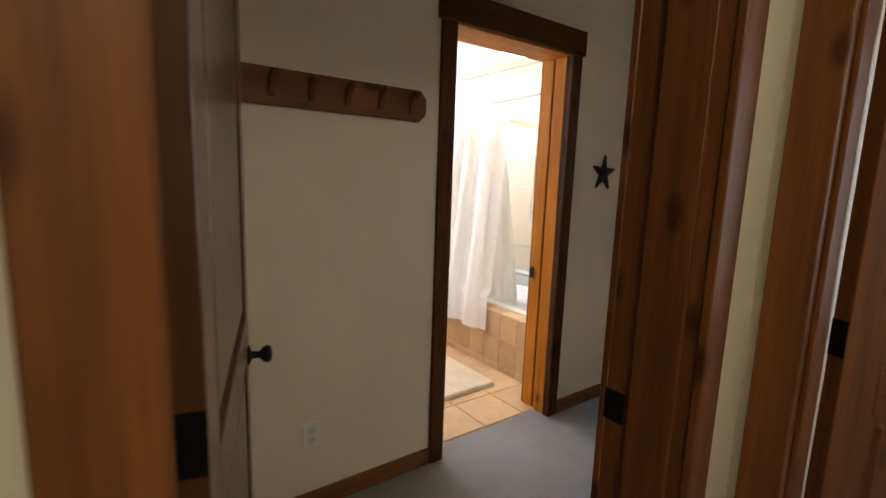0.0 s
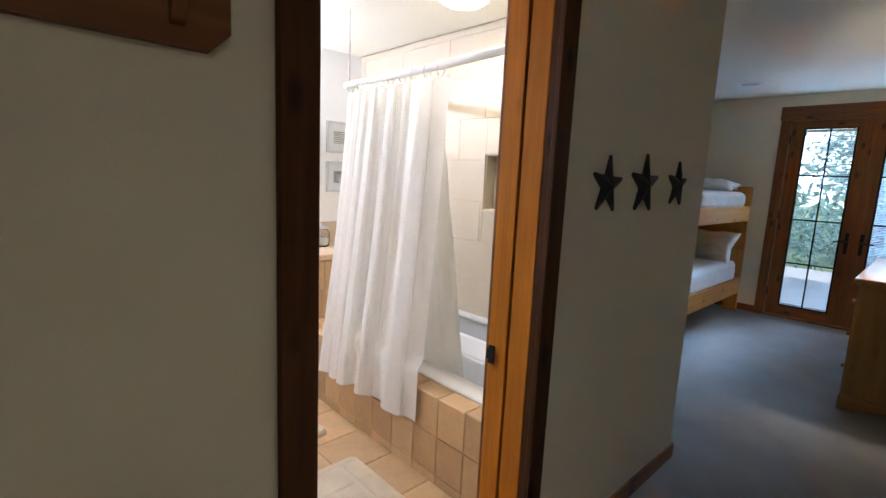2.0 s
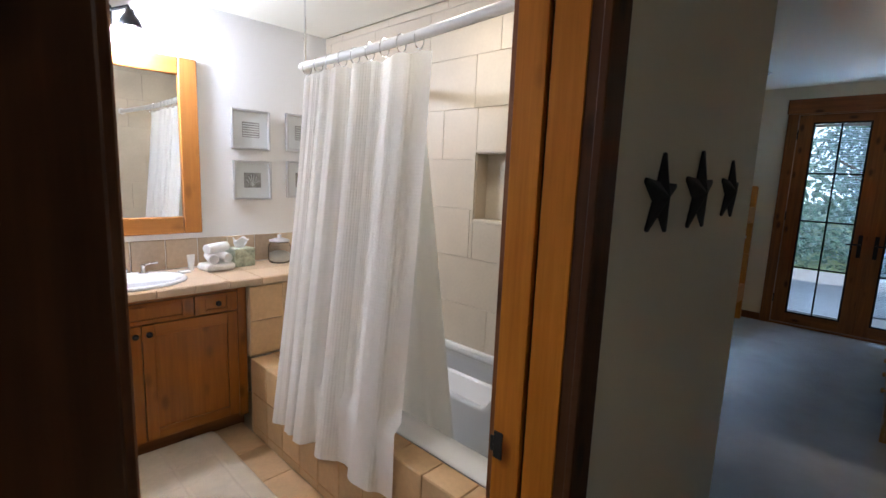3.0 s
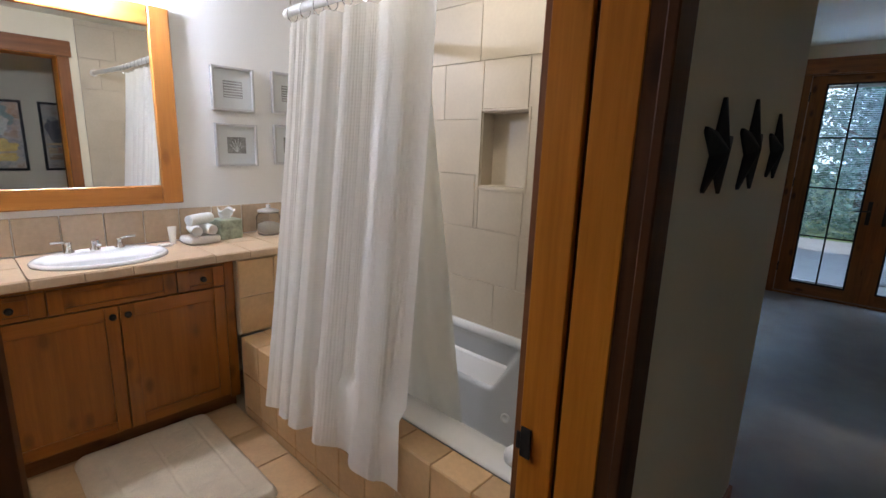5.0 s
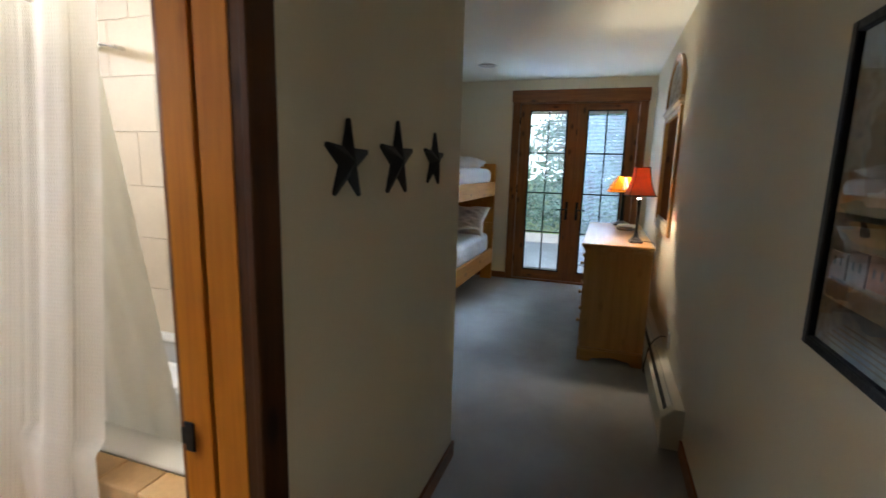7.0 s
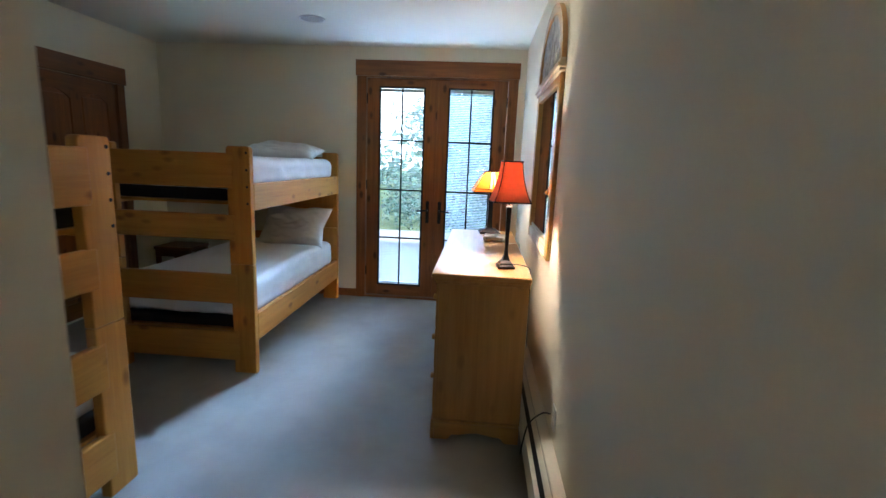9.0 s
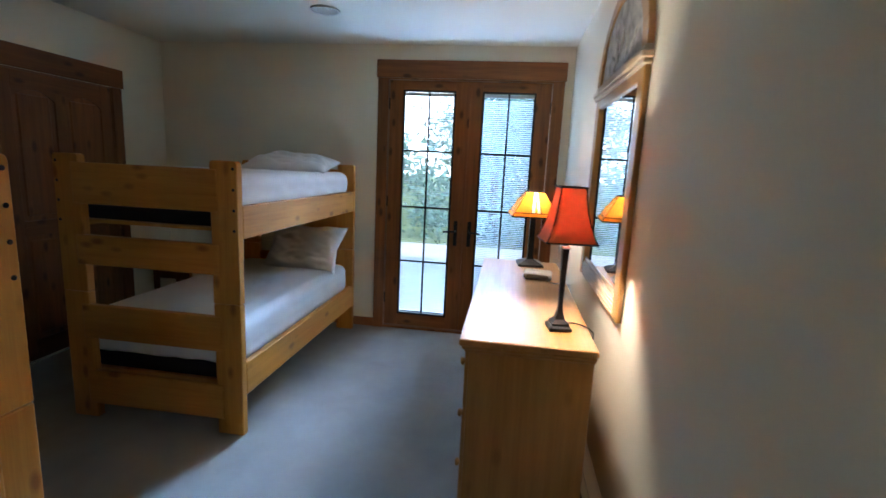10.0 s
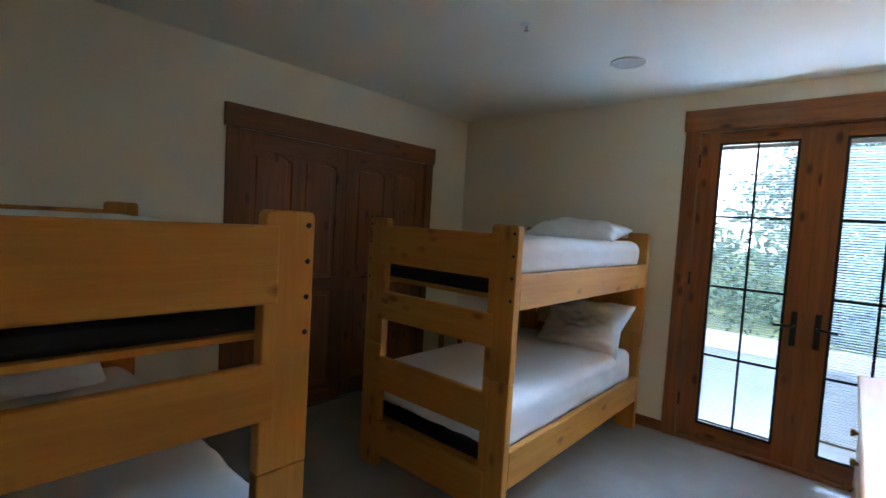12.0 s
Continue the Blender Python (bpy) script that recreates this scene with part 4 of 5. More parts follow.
c = thing("shower_curtain", "white waffle-weave shower curtain drawn half way", "curtain")
part("cloth", sheet(curtain_pt, 616, 44), CURTAIN, c, "", True)
for i in range(9):
    u = (i + 0.5) / 9
    p = curtain_pt(u, 1.0)
    part("ring", tube([(2.60 + 0.024 * math.cos(a * math.pi / 8), p.y, 2.018 + 0.034 * math.sin(a * math.pi / 8)) for a in range(17)], 0.0025, 6), CHROME, c, "metal ring")
part("liner", sheet(lambda u, v: Vector((2.66 + 0.12 * (1 - v) + 0.010 * math.sin(u * 26) * (1.3 - v), 2.775 - 0.165 * (1 - v) + 0.62 * u, 0.40 + 1.58 * v)), 60, 24), LINER, c, "pale translucent liner", True)


def bath_mirror():
    d = thing("bath_mirror", "large mirror in a wide orange wooden frame", "mirror", pose(1.96, 4.45, 0))
    w, z0, z1, f = 0.45, 1.135, 2.142, 0.10
    part("frame_side", boxes((-w, -0.03, z0, -w + f, -0.001, z1), bevel=0.005), MIRW["z"], d)
    part("frame_side", boxes((w - f, -0.03, z0, w, -0.001, z1), bevel=0.005), MIRW["z"], d)
    part("frame_rail", boxes((-w + f, -0.028, z0, w - f, -0.001, z0 + f), bevel=0.005), MIRW["x"], d)
    part("frame_rail", boxes((-w + f, -0.028, z1 - f, w - f, -0.001, z1), bevel=0.005), MIRW["x"], d)
    part("mirror_glass", boxes((-w + f - 0.005, -0.012, z0 + f - 0.005, w - f + 0.005, -0.004, z1 - f + 0.005)), MIRROR, d, "plain mirror glass")


bath_mirror()


# ---- on the walls of the passage ----
def coat_rack():
    d = thing("coat_rack", "dark wooden peg board with wooden coat pegs", "coat rack", pose(0.30, YS, 0))
    L, z0, z1, c = 1.01, 1.68, 1.81, 0.032
    bm = bmesh.new()
    out = [(0, z0 + c), (c, z0), (L - c, z0), (L, z0 + c), (L, z1 - c), (L - c, z1), (c, z1), (0, z1 - c)]
    f = bm.faces.new([bm.verts.new((x, -0.022, z)) for x, z in out])
    g = bmesh.ops.extrude_face_region(bm, geom=[f])
    for v in g["geom"]:
        if isinstance(v, bmesh.types.BMVert):
            v.co.y = -0.001
    bmesh.ops.recalc_face_normals(bm, faces=bm.faces)
    part("board", bm, DARKD["x"], d)
    for i in range(6):
        x = 0.195 + i * 0.147
        bm = bmesh.new()
        prof = [(-0.0225, 1.788), (-0.085, 1.798), (-0.092, 1.786), (-0.052, 1.752), (-0.034, 1.715), (-0.0225, 1.708)]
        a = [bm.verts.new((x - 0.011, y, z)) for y, z in prof]
        b = [bm.verts.new((x + 0.011, y, z)) for y, z in prof]
        bm.faces.new(a)
        bm.faces.new(list(reversed(b)))
        for k in range(len(prof)):
            j = (k + 1) % len(prof)
            bm.faces.new((a[j], a[k], b[k], b[j]))
        bmesh.ops.recalc_face_normals(bm, faces=bm.faces)
        bmesh.ops.bevel(bm, geom=bm.edges[:], offset=0.002, segments=1, affect="EDGES")
        part("peg", bm, DARKD["z"], d)


coat_rack()


def star(x, z, r, turn, label):
    bm = bmesh.new()
    c = bm.verts.new((0, -0.030, 0))
    outline = []
    for i in range(5):
        a = math.pi / 2 + i * 2 * math.pi / 5
        b = a + math.pi / 5
        outline += [(r * math.cos(a - 0.055), r * math.sin(a - 0.055)), (r * 1.015 * math.cos(a), r * 1.015 * math.sin(a)), (r * math.cos(a + 0.055), r * math.sin(a + 0.055)), (r * 0.41 * math.cos(b), r * 0.41 * math.sin(b))]
    n = len(outline)
    ring = [bm.verts.new((x0, -0.008, z0)) for x0, z0 in outline]
    back = [bm.verts.new((x0, -0.001, z0)) for x0, z0 in outline]
    for i in range(n):
        bm.faces.new((c, ring[i], ring[(i + 1) % n]))
        bm.faces.new((ring[(i + 1) % n], ring[i], back[i], back[(i + 1) % n]))
    bm.faces.new(list(reversed(back)))
    bmesh.ops.recalc_face_normals(bm, faces=bm.faces)
    ob = part("wall_star", bm, STARM)
    ob.matrix_world = pose(x, YS, z, 0, turn, 0)
    tagged(ob, label, "wall star", "wall stars")


star(2.650, 1.500, 0.110, 3, "dark metal wall star beside the bathroom door")
star(2.965, 1.510, 0.125, 1, "larger dark metal wall star between two others")
star(3.312, 1.518, 0.107, 3, "dark metal wall star near the wall's corner")


def ink(name, c, v=0.4, big=9.0):
    return rough_mat(name, c, 0.6, v, big, 40.0, 0.0)


def painted_mat(name, colors, scale):
    """Loose brushwork: washes of colour bleeding into one another."""
    m, t, b = nodes_of(name)
    warp = add(t, "TexNoise", Scale=scale * 0.6, Detail=3.0)
    t.links.new(coords(t, (1, 1, 1.4)), warp.inputs["Vector"])
    push = t.nodes.new("ShaderNodeVectorMath")
    push.operation = "MULTIPLY_ADD"
    t.links.new(warp.outputs["Color"], push.inputs[0])
    push.inputs[1].default_value = (0.25, 0.25, 0.25)
    t.links.new(coords(t, (1, 1, 1.4)), push.inputs[2])
    n = noise_at(t, scale, push.outputs[0], 5.0, 0.6)
    c = ramp(t, n, [(0.25 + 0.5 * i / (len(colors) - 1), c) for i, c in enumerate(colors)])
    t.links.new(c, b.inputs["Base Color"])
    b.inputs["Roughness"].default_value = 0.6
    return m


POSTER_PAPER = painted_mat("poster_street_paint", [(0.10, 0.11, 0.13), (0.24, 0.25, 0.25), (0.44, 0.40, 0.33), (0.30, 0.20, 0.13), (0.40, 0.41, 0.40)], 7.0)
INKS = {n: ink("poster_%s_wash" % n, c) for n, c in (("brown", (0.26, 0.17, 0.10)), ("grey", (0.20, 0.23, 0.25)), ("tan", (0.56, 0.40, 0.22)), ("dark", (0.08, 0.085, 0.10)), ("red", (0.46, 0.22, 0.12)),
                                                        ("rose", (0.50, 0.38, 0.36)), ("teal", (0.16, 0.26, 0.26)), ("yellow", (0.62, 0.45, 0.12)), ("pale", (0.50, 0.50, 0.46)))}


def picture_frame(name, label, x0, w, z0, z1, f=0.024):
    d = thing(name, label, "picture", pose(x0, YW, 0), "posters in the passage")
    for q in (0, w - f):
        part("frame", boxes((q, 0.001, z0, q + f, 0.028, z1), bevel=0.003), BLACK, d, "black wooden frame")
    for q in (z0, z1 - f):
        part("frame", boxes((f, 0.001, q, w - f, 0.027, q + f), bevel=0.003), BLACK, d, "black wooden frame")
    sheet_ = part("print", boxes((f, 0.003, z0 + f, w - f, 0.010, z1 - f)), POSTER_PAPER, d, "faded painted print")
    g = part("glass", boxes((f, 0.0165, z0 + f, w - f, 0.0185, z1 - f)), GLASS, d, "clear picture glass")
    g.visible_shadow = False
    return sheet_


def blot(parent, rnd, x, z, rx, rz, color, layer, lean=0.0):
    """A brushed patch of colour with a ragged outline."""
    bm = bmesh.new()
    n, ph = 30, rnd.uniform(0, 6)
    pts = []
    for i in range(n):
        a = -2 * math.pi * i / n
        k = 1 + 0.16 * math.sin(3 * a + ph) + 0.10 * math.sin(7 * a + 2 * ph) + rnd.uniform(-0.05, 0.05)
        px, pz = rx * k * math.cos(a), rz * k * math.sin(a)
        pts.append(bm.verts.new((x + px * math.cos(lean) - pz * math.sin(lean), 0.0104 + 0.0003 * layer, z + px * math.sin(lean) + pz * math.cos(lean))))
    bm.faces.new(pts)
    part("print_area", bm, INKS[color], parent)


def poster():
    p = picture_frame("framed_poster", "black-framed old poster of a painted street scene", 2.268, 0.562, 1.105, 1.818)
    rnd = random.Random(5)
    for i, (x, z, rx, rz, c, lean) in enumerate((
            (0.42, 1.71, 0.012, 0.09, "tan", -0.5), (0.37, 1.54, 0.085, 0.075, "brown", 0.2),
            (0.12, 1.52, 0.075, 0.13, "dark", 0.1), (0.20, 1.45, 0.06, 0.06, "dark", 0.0), (0.41, 1.425, 0.10, 0.022, "teal", 0.0),
            (0.36, 1.45, 0.07, 0.014, "pale", 0.0), (0.28, 1.385, 0.22, 0.022, "tan", 0.0), (0.40, 1.39, 0.022, 0.014, "dark", 0.4), (0.47, 1.262, 0.05, 0.03, "dark", 0.0), (0.30, 1.245, 0.12, 0.034, "grey", -0.05),
            (0.14, 1.24, 0.10, 0.03, "brown", 0.0))):
        blot(p, rnd, x, z, rx, rz, c, i, lean)
    for i in range(6):
        x = 0.045 + i * 0.079
        part("print_area", boxes((x, 0.0100, 1.285 + 0.004 * math.sin(i), x + 0.07, 0.0155, 1.345 + 0.010 * math.sin(i * 2.3))), INKS[("tan", "red", "tan", "red", "rose", "rose")[i]], p)
        for k in (0.018, 0.045):
            part("print_area", boxes((x + k, 0.0156, 1.308, x + k + 0.009, 0.0159, 1.326)), INKS["dark"], p)
    for i in range(5):
        part("print_area", boxes((0.05, 0.0100, 1.142 + i * 0.012, 0.50 - 0.02 * i, 0.0108, 1.1455 + i * 0.012)), INKS["brown"], p)
    p = picture_frame("framed_poster", "black-framed poster of a pale disc over yellow and green fields", 1.575, 0.562, 1.105, 1.818)
    for i, (x, z, rx, rz, c, lean) in enumerate(((0.28, 1.66, 0.22, 0.10, "teal", 0.0), (0.28, 1.35, 0.22, 0.07, "yellow", 0.1), (0.20, 1.26, 0.15, 0.05, "teal", -0.1), (0.38, 1.24, 0.12, 0.04, "yellow", 0.1), (0.36, 1.57, 0.085, 0.085, "pale", 0.0))):
        blot(p, rnd, x, z, rx, rz, c, i, lean)


poster()


def wall_plate(x, y, z, side, label):
    d = thing("wall_outlet", label, "outlet", pose(x, y, z, 0, 0, 0 if side < 0 else 180))
    part("plate", boxes((-0.036, -0.007, -0.058, 0.036, -0.0005, 0.058), bevel=0.003), PLASTIC, d)
    for q in (-0.022, 0.022):
        part("socket", boxes((-0.016, -0.0085, q - 0.014, 0.016, -0.0071, q + 0.014), bevel=0.001), ENAMEL, d)


wall_plate(0.785, YS, 0.345, -1, "white wall outlet plate low on the wall")
wall_plate(4.95, YW, 0.37, 1, "white wall outlet with a lamp plugged in")


def heater():
    d = thing("baseboard_heater", "cream enamelled baseboard heater along the wall", "heater", pose(4.15, YW, 0))
    L = 3.7
    part("back_plate", boxes((0, 0.0005, 0.03, L, 0.012, 0.245)), ENAMEL, d)
    part("cover", boxes((0.0, 0.10, 0.03, L, 0.108, 0.195), (0.0, 0.012, 0.232, L, 0.052, 0.245), bevel=0.002), ENAMEL, d)
    for i in range(3):
        bm = boxes((0.07, -0.014, -0.001, L, 0.014, 0.001))
        bm.transform(pose(0, 0.066 + i * 0.018, 0.228 - i * 0.014, -35, 0, 0))
        part("louvre", bm, ENAMEL if i != 1 else BLACK, d)
    bm = bmesh.new()
    prof = [(0.0, 0.02), (0.11, 0.02), (0.115, 0.19), (0.055, 0.25), (0.0, 0.25)]
    a = [bm.verts.new((-0.003, y, z)) for y, z in prof]
    b = [bm.verts.new((0.07, y, z)) for y, z in prof]
    bm.faces.new(a)
    bm.faces.new(list(reversed(b)))
    for k in range(5):
        j = (k + 1) % 5
        bm.faces.new((a[j], a[k], b[k], b[j]))
    bmesh.ops.recalc_face_normals(bm, faces=bm.faces)
    bmesh.ops.bevel(bm, geom=bm.edges[:], offset=0.004, segments=2, affect="EDGES")
    part("end_cap", bm, ENAMEL, d)
    part("fin_tube", boxes((0.07, 0.02, 0.07, L, 0.09, 0.15)), BLACK, d, "dark heating fins")
    for x in (0.03, L - 0.05):
        part("foot", boxes((x, 0.01, 0.0, x + 0.02, 0.10, 0.029)), ENAMEL, d)


heater()
cord = part("lamp_cord", tube(smooth_path([(4.95, YW + 0.02, 0.39), (4.955, YW + 0.06, 0.385), (5.0, YW + 0.11, 0.30), (5.06, YW + 0.125, 0.16), (5.16, YW + 0.12, 0.03), (5.25, YW + 0.10, 0.006)]), 0.004, 6), BLACK, None, smooth=True)
tagged(cord, "thin black lamp cord hanging over the heater", "cord")
cord = part("lamp_cord", tube(smooth_path([(5.545, 0.90, 0.957), (5.58, 0.86, 0.957), (5.56, 0.815, 0.957), (5.50, 0.786, 0.955), (5.49, 0.776, 0.90), (5.49, 0.770, 0.5)]), 0.003, 6), BLACK, None, smooth=True)
tagged(cord, "thin black lamp cord over the dresser's edge", "cord")
b = part("wall_board", boxes((XE + 0.0005, 1.862, 0.17, XE + 0.038, 2.45, 0.50), bevel=0.012, seg=3), DARKD["y"])
tagged(b, "dark wooden board fixed low on the wall", "board")

# on the dresser
d = thing("alarm_clock", "cream plastic alarm clock with a rounded case on the dresser", "clock", pose(6.42, 0.955, 0.9525, 0, 0, 84))
bm = boxes((-0.085, -0.06, 0.004, 0.085, 0.06, 0.048), bevel=0.016, seg=4)
for v in bm.verts:
    if v.co.z > 0.03 and v.co.y > 0.03:
        v.co.z -= 0.008
part("case", bm, PORC, d, "", True)
part("face", boxes((-0.064, 0.0565, 0.014, 0.064, 0.0625, 0.034), bevel=0.004, seg=2), rough_mat("grey_clock_face", (0.30, 0.28, 0.25), 0.3, 0.1, 9.0, 60.0, 0.0), d, "grey clock face")
part("button", boxes((-0.03, -0.02, 0.0478, 0.03, 0.005, 0.052), bevel=0.002), PLASTIC, d, "cream snooze button")
for x in (-0.06, 0.06):
    part("foot", boxes((x - 0.012, -0.04, 0, x + 0.012, 0.04, 0.0045)), BLACK, d, "dark rubber foot")
cord = part("clock_cord", tube(smooth_path([(6.36, 0.915, 0.965), (6.30, 0.87, 0.956), (6.33, 0.82, 0.956), (6.30, 0.786, 0.956), (6.295, 0.774, 0.90), (6.295, 0.770, 0.45)]), 0.0025, 6), PLASTIC, None, smooth=True)
tagged(cord, "thin pale clock cord over the dresser's back edge", "cord")

# in the corner behind the bed
d = thing("stool", "small dark wooden stool in the corner behind the bed", "stool", pose(7.66, 4.27, 0))
part("seat", boxes((-0.18, -0.2, 0.50, 0.18, 0.2, 0.535), bevel=0.006, seg=2), DARKD["y"], d)
for sx in (-1, 1):
    for sy in (-1, 1):
        part("leg", boxes((sx * 0.15 - 0.02, sy * 0.17 - 0.02, 0, sx * 0.15 + 0.02, sy * 0.17 + 0.02, 0.4995), bevel=0.003), DARKD["z"], d)
    part("stretcher", boxes((sx * 0.15 - 0.012, -0.1495, 0.18, sx * 0.15 + 0.012, 0.1495, 0.21), bevel=0.002), DARKD["y"], d)
    part("apron", boxes((sx * 0.15 - 0.012, -0.1495, 0.43, sx * 0.15 + 0.012, 0.1495, 0.4995)), DARKD["y"], d)

# on the bedroom ceiling
d = thing("ceiling_speaker", "round white ceiling speaker with a fine grille", "speaker", pose(7.0, 2.56, ZC))
part("ring", turned([(0.105, -0.001), (0.108, -0.008), (0.098, -0.011), (0.094, -0.004)], 32), PLASTIC, d, "", True)
part("grille", turned([(0.095, -0.004), (0.05, -0.007), (0.0, -0.008)], 32), rough_mat("grey_grille", (0.42, 0.42, 0.40), 0.7, 0.2, 90.0, 400.0, 0.5), d)
d = thing("sprinkler", "small white ceiling sprinkler head", "sprinkler", pose(6.16, 2.80, ZC))
part("rose", turned([(0.032, 0.0), (0.03, -0.006), (0.012, -0.01), (0.0, -0.01)], 18), PLASTIC, d, "", True)
part("head", turned([(0.007, -0.01), (0.006, -0.03), (0.016, -0.034), (0.0, -0.036)], 12), CHROME, d, "", True)

# ---- bathroom fittings ----
def basin():
    d = thing("wash_basin", "white oval drop-in wash basin in the counter", "sink", pose(1.965, 4.19, 0.919))
    prof = [(1.0, 0.0), (1.01, 0.008), (0.985, 0.017), (0.93, 0.018), (0.90, 0.012), (0.84, 0.010), (0.80, -0.002), (0.70, -0.05), (0.5, -0.10), (0.25, -0.125), (0.06, -0.13), (0.0, -0.13)]
    bm = turned([(r * 0.27, z) for r, z in prof], 48)
    bm.transform(Matrix.Diagonal((1.0, 0.76, 1.0, 1.0)))
    part("bowl", bm, PORC, d, "", True)
    return d


basin()


def faucet():
    d = thing("faucet", "chrome three-piece basin faucet with lever handles", "faucet", pose(1.965, 4.352, 0.931))
    part("spout_base", turned([(0.024, 0), (0.024, 0.006), (0.018, 0.02), (0.017, 0.045), (0.012, 0.055), (0, 0.058)], 18), CHROME, d, "", True)
    part("spout", tube(smooth_path([(0, 0, 0.035), (0, -0.03, 0.055), (0, -0.07, 0.058), (0, -0.10, 0.042)]), 0.011, 10), CHROME, d, "", True)
    for k in (-1, 1):
        h = part("handle", turned([(0.023, 0), (0.023, 0.006), (0.014, 0.015), (0.012, 0.04), (0.016, 0.05), (0, 0.056)], 18, pose(k * 0.103, 0, 0)), CHROME, d, "", True)
        part("lever", tube(smooth_path([(k * 0.103, 0, 0.046), (k * 0.133, -0.01, 0.056), (k * 0.173, -0.02, 0.058)]), 0.007, 8), CHROME, h, "", True)


faucet()
# counter slab with the basin's cut-out
bm = bmesh.new()
n, x0, x1, y0, y1 = 64, 1.6715, 2.3805, 3.954, 4.447
inner, outer = [], []
for i in range(n):
    a = 2 * math.pi * i / n
    c, q = math.cos(a), math.sin(a)
    inner.append((1.965 + 0.255 * c, 4.19 + 0.193 * q))
    k = min((x1 - 1.965) / c if c > 1e-6 else (x0 - 1.965) / c if c < -1e-6 else 9, (y1 - 4.19) / q if q > 1e-6 else (y0 - 4.19) / q if q < -1e-6 else 9)
    outer.append((1.965 + k * c, 4.19 + k * q))
lv = [[bm.verts.new((x, y, z)) for x, y in loop] for z in (0.876, 0.919) for loop in (inner, outer)]
for i in range(n):
    j = (i + 1) % n
    bm.faces.new((lv[2][i], lv[3][i], lv[3][j], lv[2][j]))
    bm.faces.new((lv[0][j], lv[1][j], lv[1][i], lv[0][i]))
    bm.faces.new((lv[1][i], lv[1][j], lv[3][j], lv[3][i]))
    bm.faces.new((lv[0][j], lv[0][i], lv[2][i], lv[2][j]))
bmesh.ops.recalc_face_normals(bm, faces=bm.faces)
part("basin_slab", bm, COUNTER, counter, "cut tile round the basin")
CT = 0.920
tube_ob = thing("lotion_tube", "small white upright lotion tube on the counter", "tube", pose(2.315, 4.35, CT))
part("cap", turned([(0.016, 0), (0.016, 0.022), (0, 0.022)], 16), PLASTIC, tube_ob, "cream cap")
part("body", sheet(lambda u, v: Vector((0.019 * math.cos(2 * math.pi * u) * (0.85 + 0.35 * v), 0.017 * math.sin(2 * math.pi * u) * (1.0 - 0.93 * v), 0.022 + 0.075 * v)), 24, 6), PLASTIC, tube_ob, "", True)
ob = part("soap_bar", soft_block(-0.032, -0.022, 0, 0.032, 0.022, 0.016, 0.008, 0.0, 1, 8), PORC, None, smooth=True)
ob.matrix_world = pose(2.262, 4.30, CT, 0, 0, 12)
tagged(ob, "small white bar of soap by the basin", "soap")
TERRY = rough_mat("white_terry", (0.80, 0.79, 0.77), 1.0, 0.06, 20.0, 300.0, 0.9)


def towel_roll(m, length, r, label):
    bm = bmesh.new()
    n, rows = 48, 7
    rings = []
    for k in range(rows):
        q = 2 * k / (rows - 1) - 1
        rr = r * (1 - 0.10 * abs(q) ** 3)
        rings.append([bm.verts.new((0.5 * length * q, rr * (1 - 0.12 * i / n) * math.cos(2 * math.pi * i / n), rr * (1 - 0.12 * i / n) * math.sin(2 * math.pi * i / n))) for i in range(n)])
    for a, b in zip(rings, rings[1:]):
        for i in range(n):
            bm.faces.new((a[i], a[(i + 1) % n], b[(i + 1) % n], b[i]))
    for ring, out in ((rings[0], -1), (rings[-1], 1)):
        last = ring
        for k in range(1, 7):
            nxt = [bm.verts.new((v.co.x + out * (0.004 if k % 2 else 0.0) * 1.0, v.co.y * (1 - k / 6.6), v.co.z * (1 - k / 6.6))) for v in ring]
            for i in range(n):
                bm.faces.new((last[i], last[(i + 1) % n], nxt[(i + 1) % n], nxt[i]))
            last = nxt
        bm.faces.new(last)
    bmesh.ops.recalc_face_normals(bm, faces=bm.faces)
    ob = part("rolled_towel", bm, TERRY, None, smooth=True)
    ob.matrix_world = m
    tagged(ob, label, "towel", "hand towels")


ob = part("folded_towel", soft_block(-0.088, -0.07, 0, 0.088, 0.07, 0.046, 0.02, 0.002, 2, 12), TERRY, None, smooth=True)
ob.matrix_world = pose(2.44, 4.30, CT, 0, 0, 8)
tagged(ob, "folded white face towel under two rolls", "towel")
towel_roll(pose(2.408, 4.285, CT + 0.078, 0, 0, 82), 0.14, 0.032, "rolled white towel on the folded one")
towel_roll(pose(2.474, 4.295, CT + 0.078, 0, 0, 98), 0.14, 0.032, "rolled white towel on the folded one")
towel_roll(pose(2.442, 4.292, CT + 0.134, 0, 0, 30), 0.16, 0.033, "rolled white towel on top of the pile")
MARBLE = rough_mat("green_marble", (0.36, 0.40, 0.30), 0.35, 0.6, 18.0, 60.0, 0.1)
d = thing("tissue_box", "mottled green tissue box with a white tissue", "tissue box", pose(2.61, 4.36, CT, 0, 0, 6))
part("box", boxes((-0.068, -0.062, 0, 0.068, 0.062, 0.115), bevel=0.006, seg=2), MARBLE, d)
part("tissue", sheet(lambda u, v: Vector((0.05 * math.cos(2 * math.pi * u) * (0.3 + 0.8 * v) + 0.012 * math.sin(9 * u + 4 * v), 0.03 * math.sin(2 * math.pi * u) * (0.4 + v), 0.115 + 0.055 * v + 0.012 * math.sin(6 * math.pi * u) * v)), 40, 8), PILLOW, d, "white tissue", True)
SMOKE = glass_mat("smoky_jar_glass", (0.93, 0.92, 0.89), 0.02)
d = thing("glass_jar", "glass jar with a lid on the counter", "jar", pose(2.86, 4.33, CT))
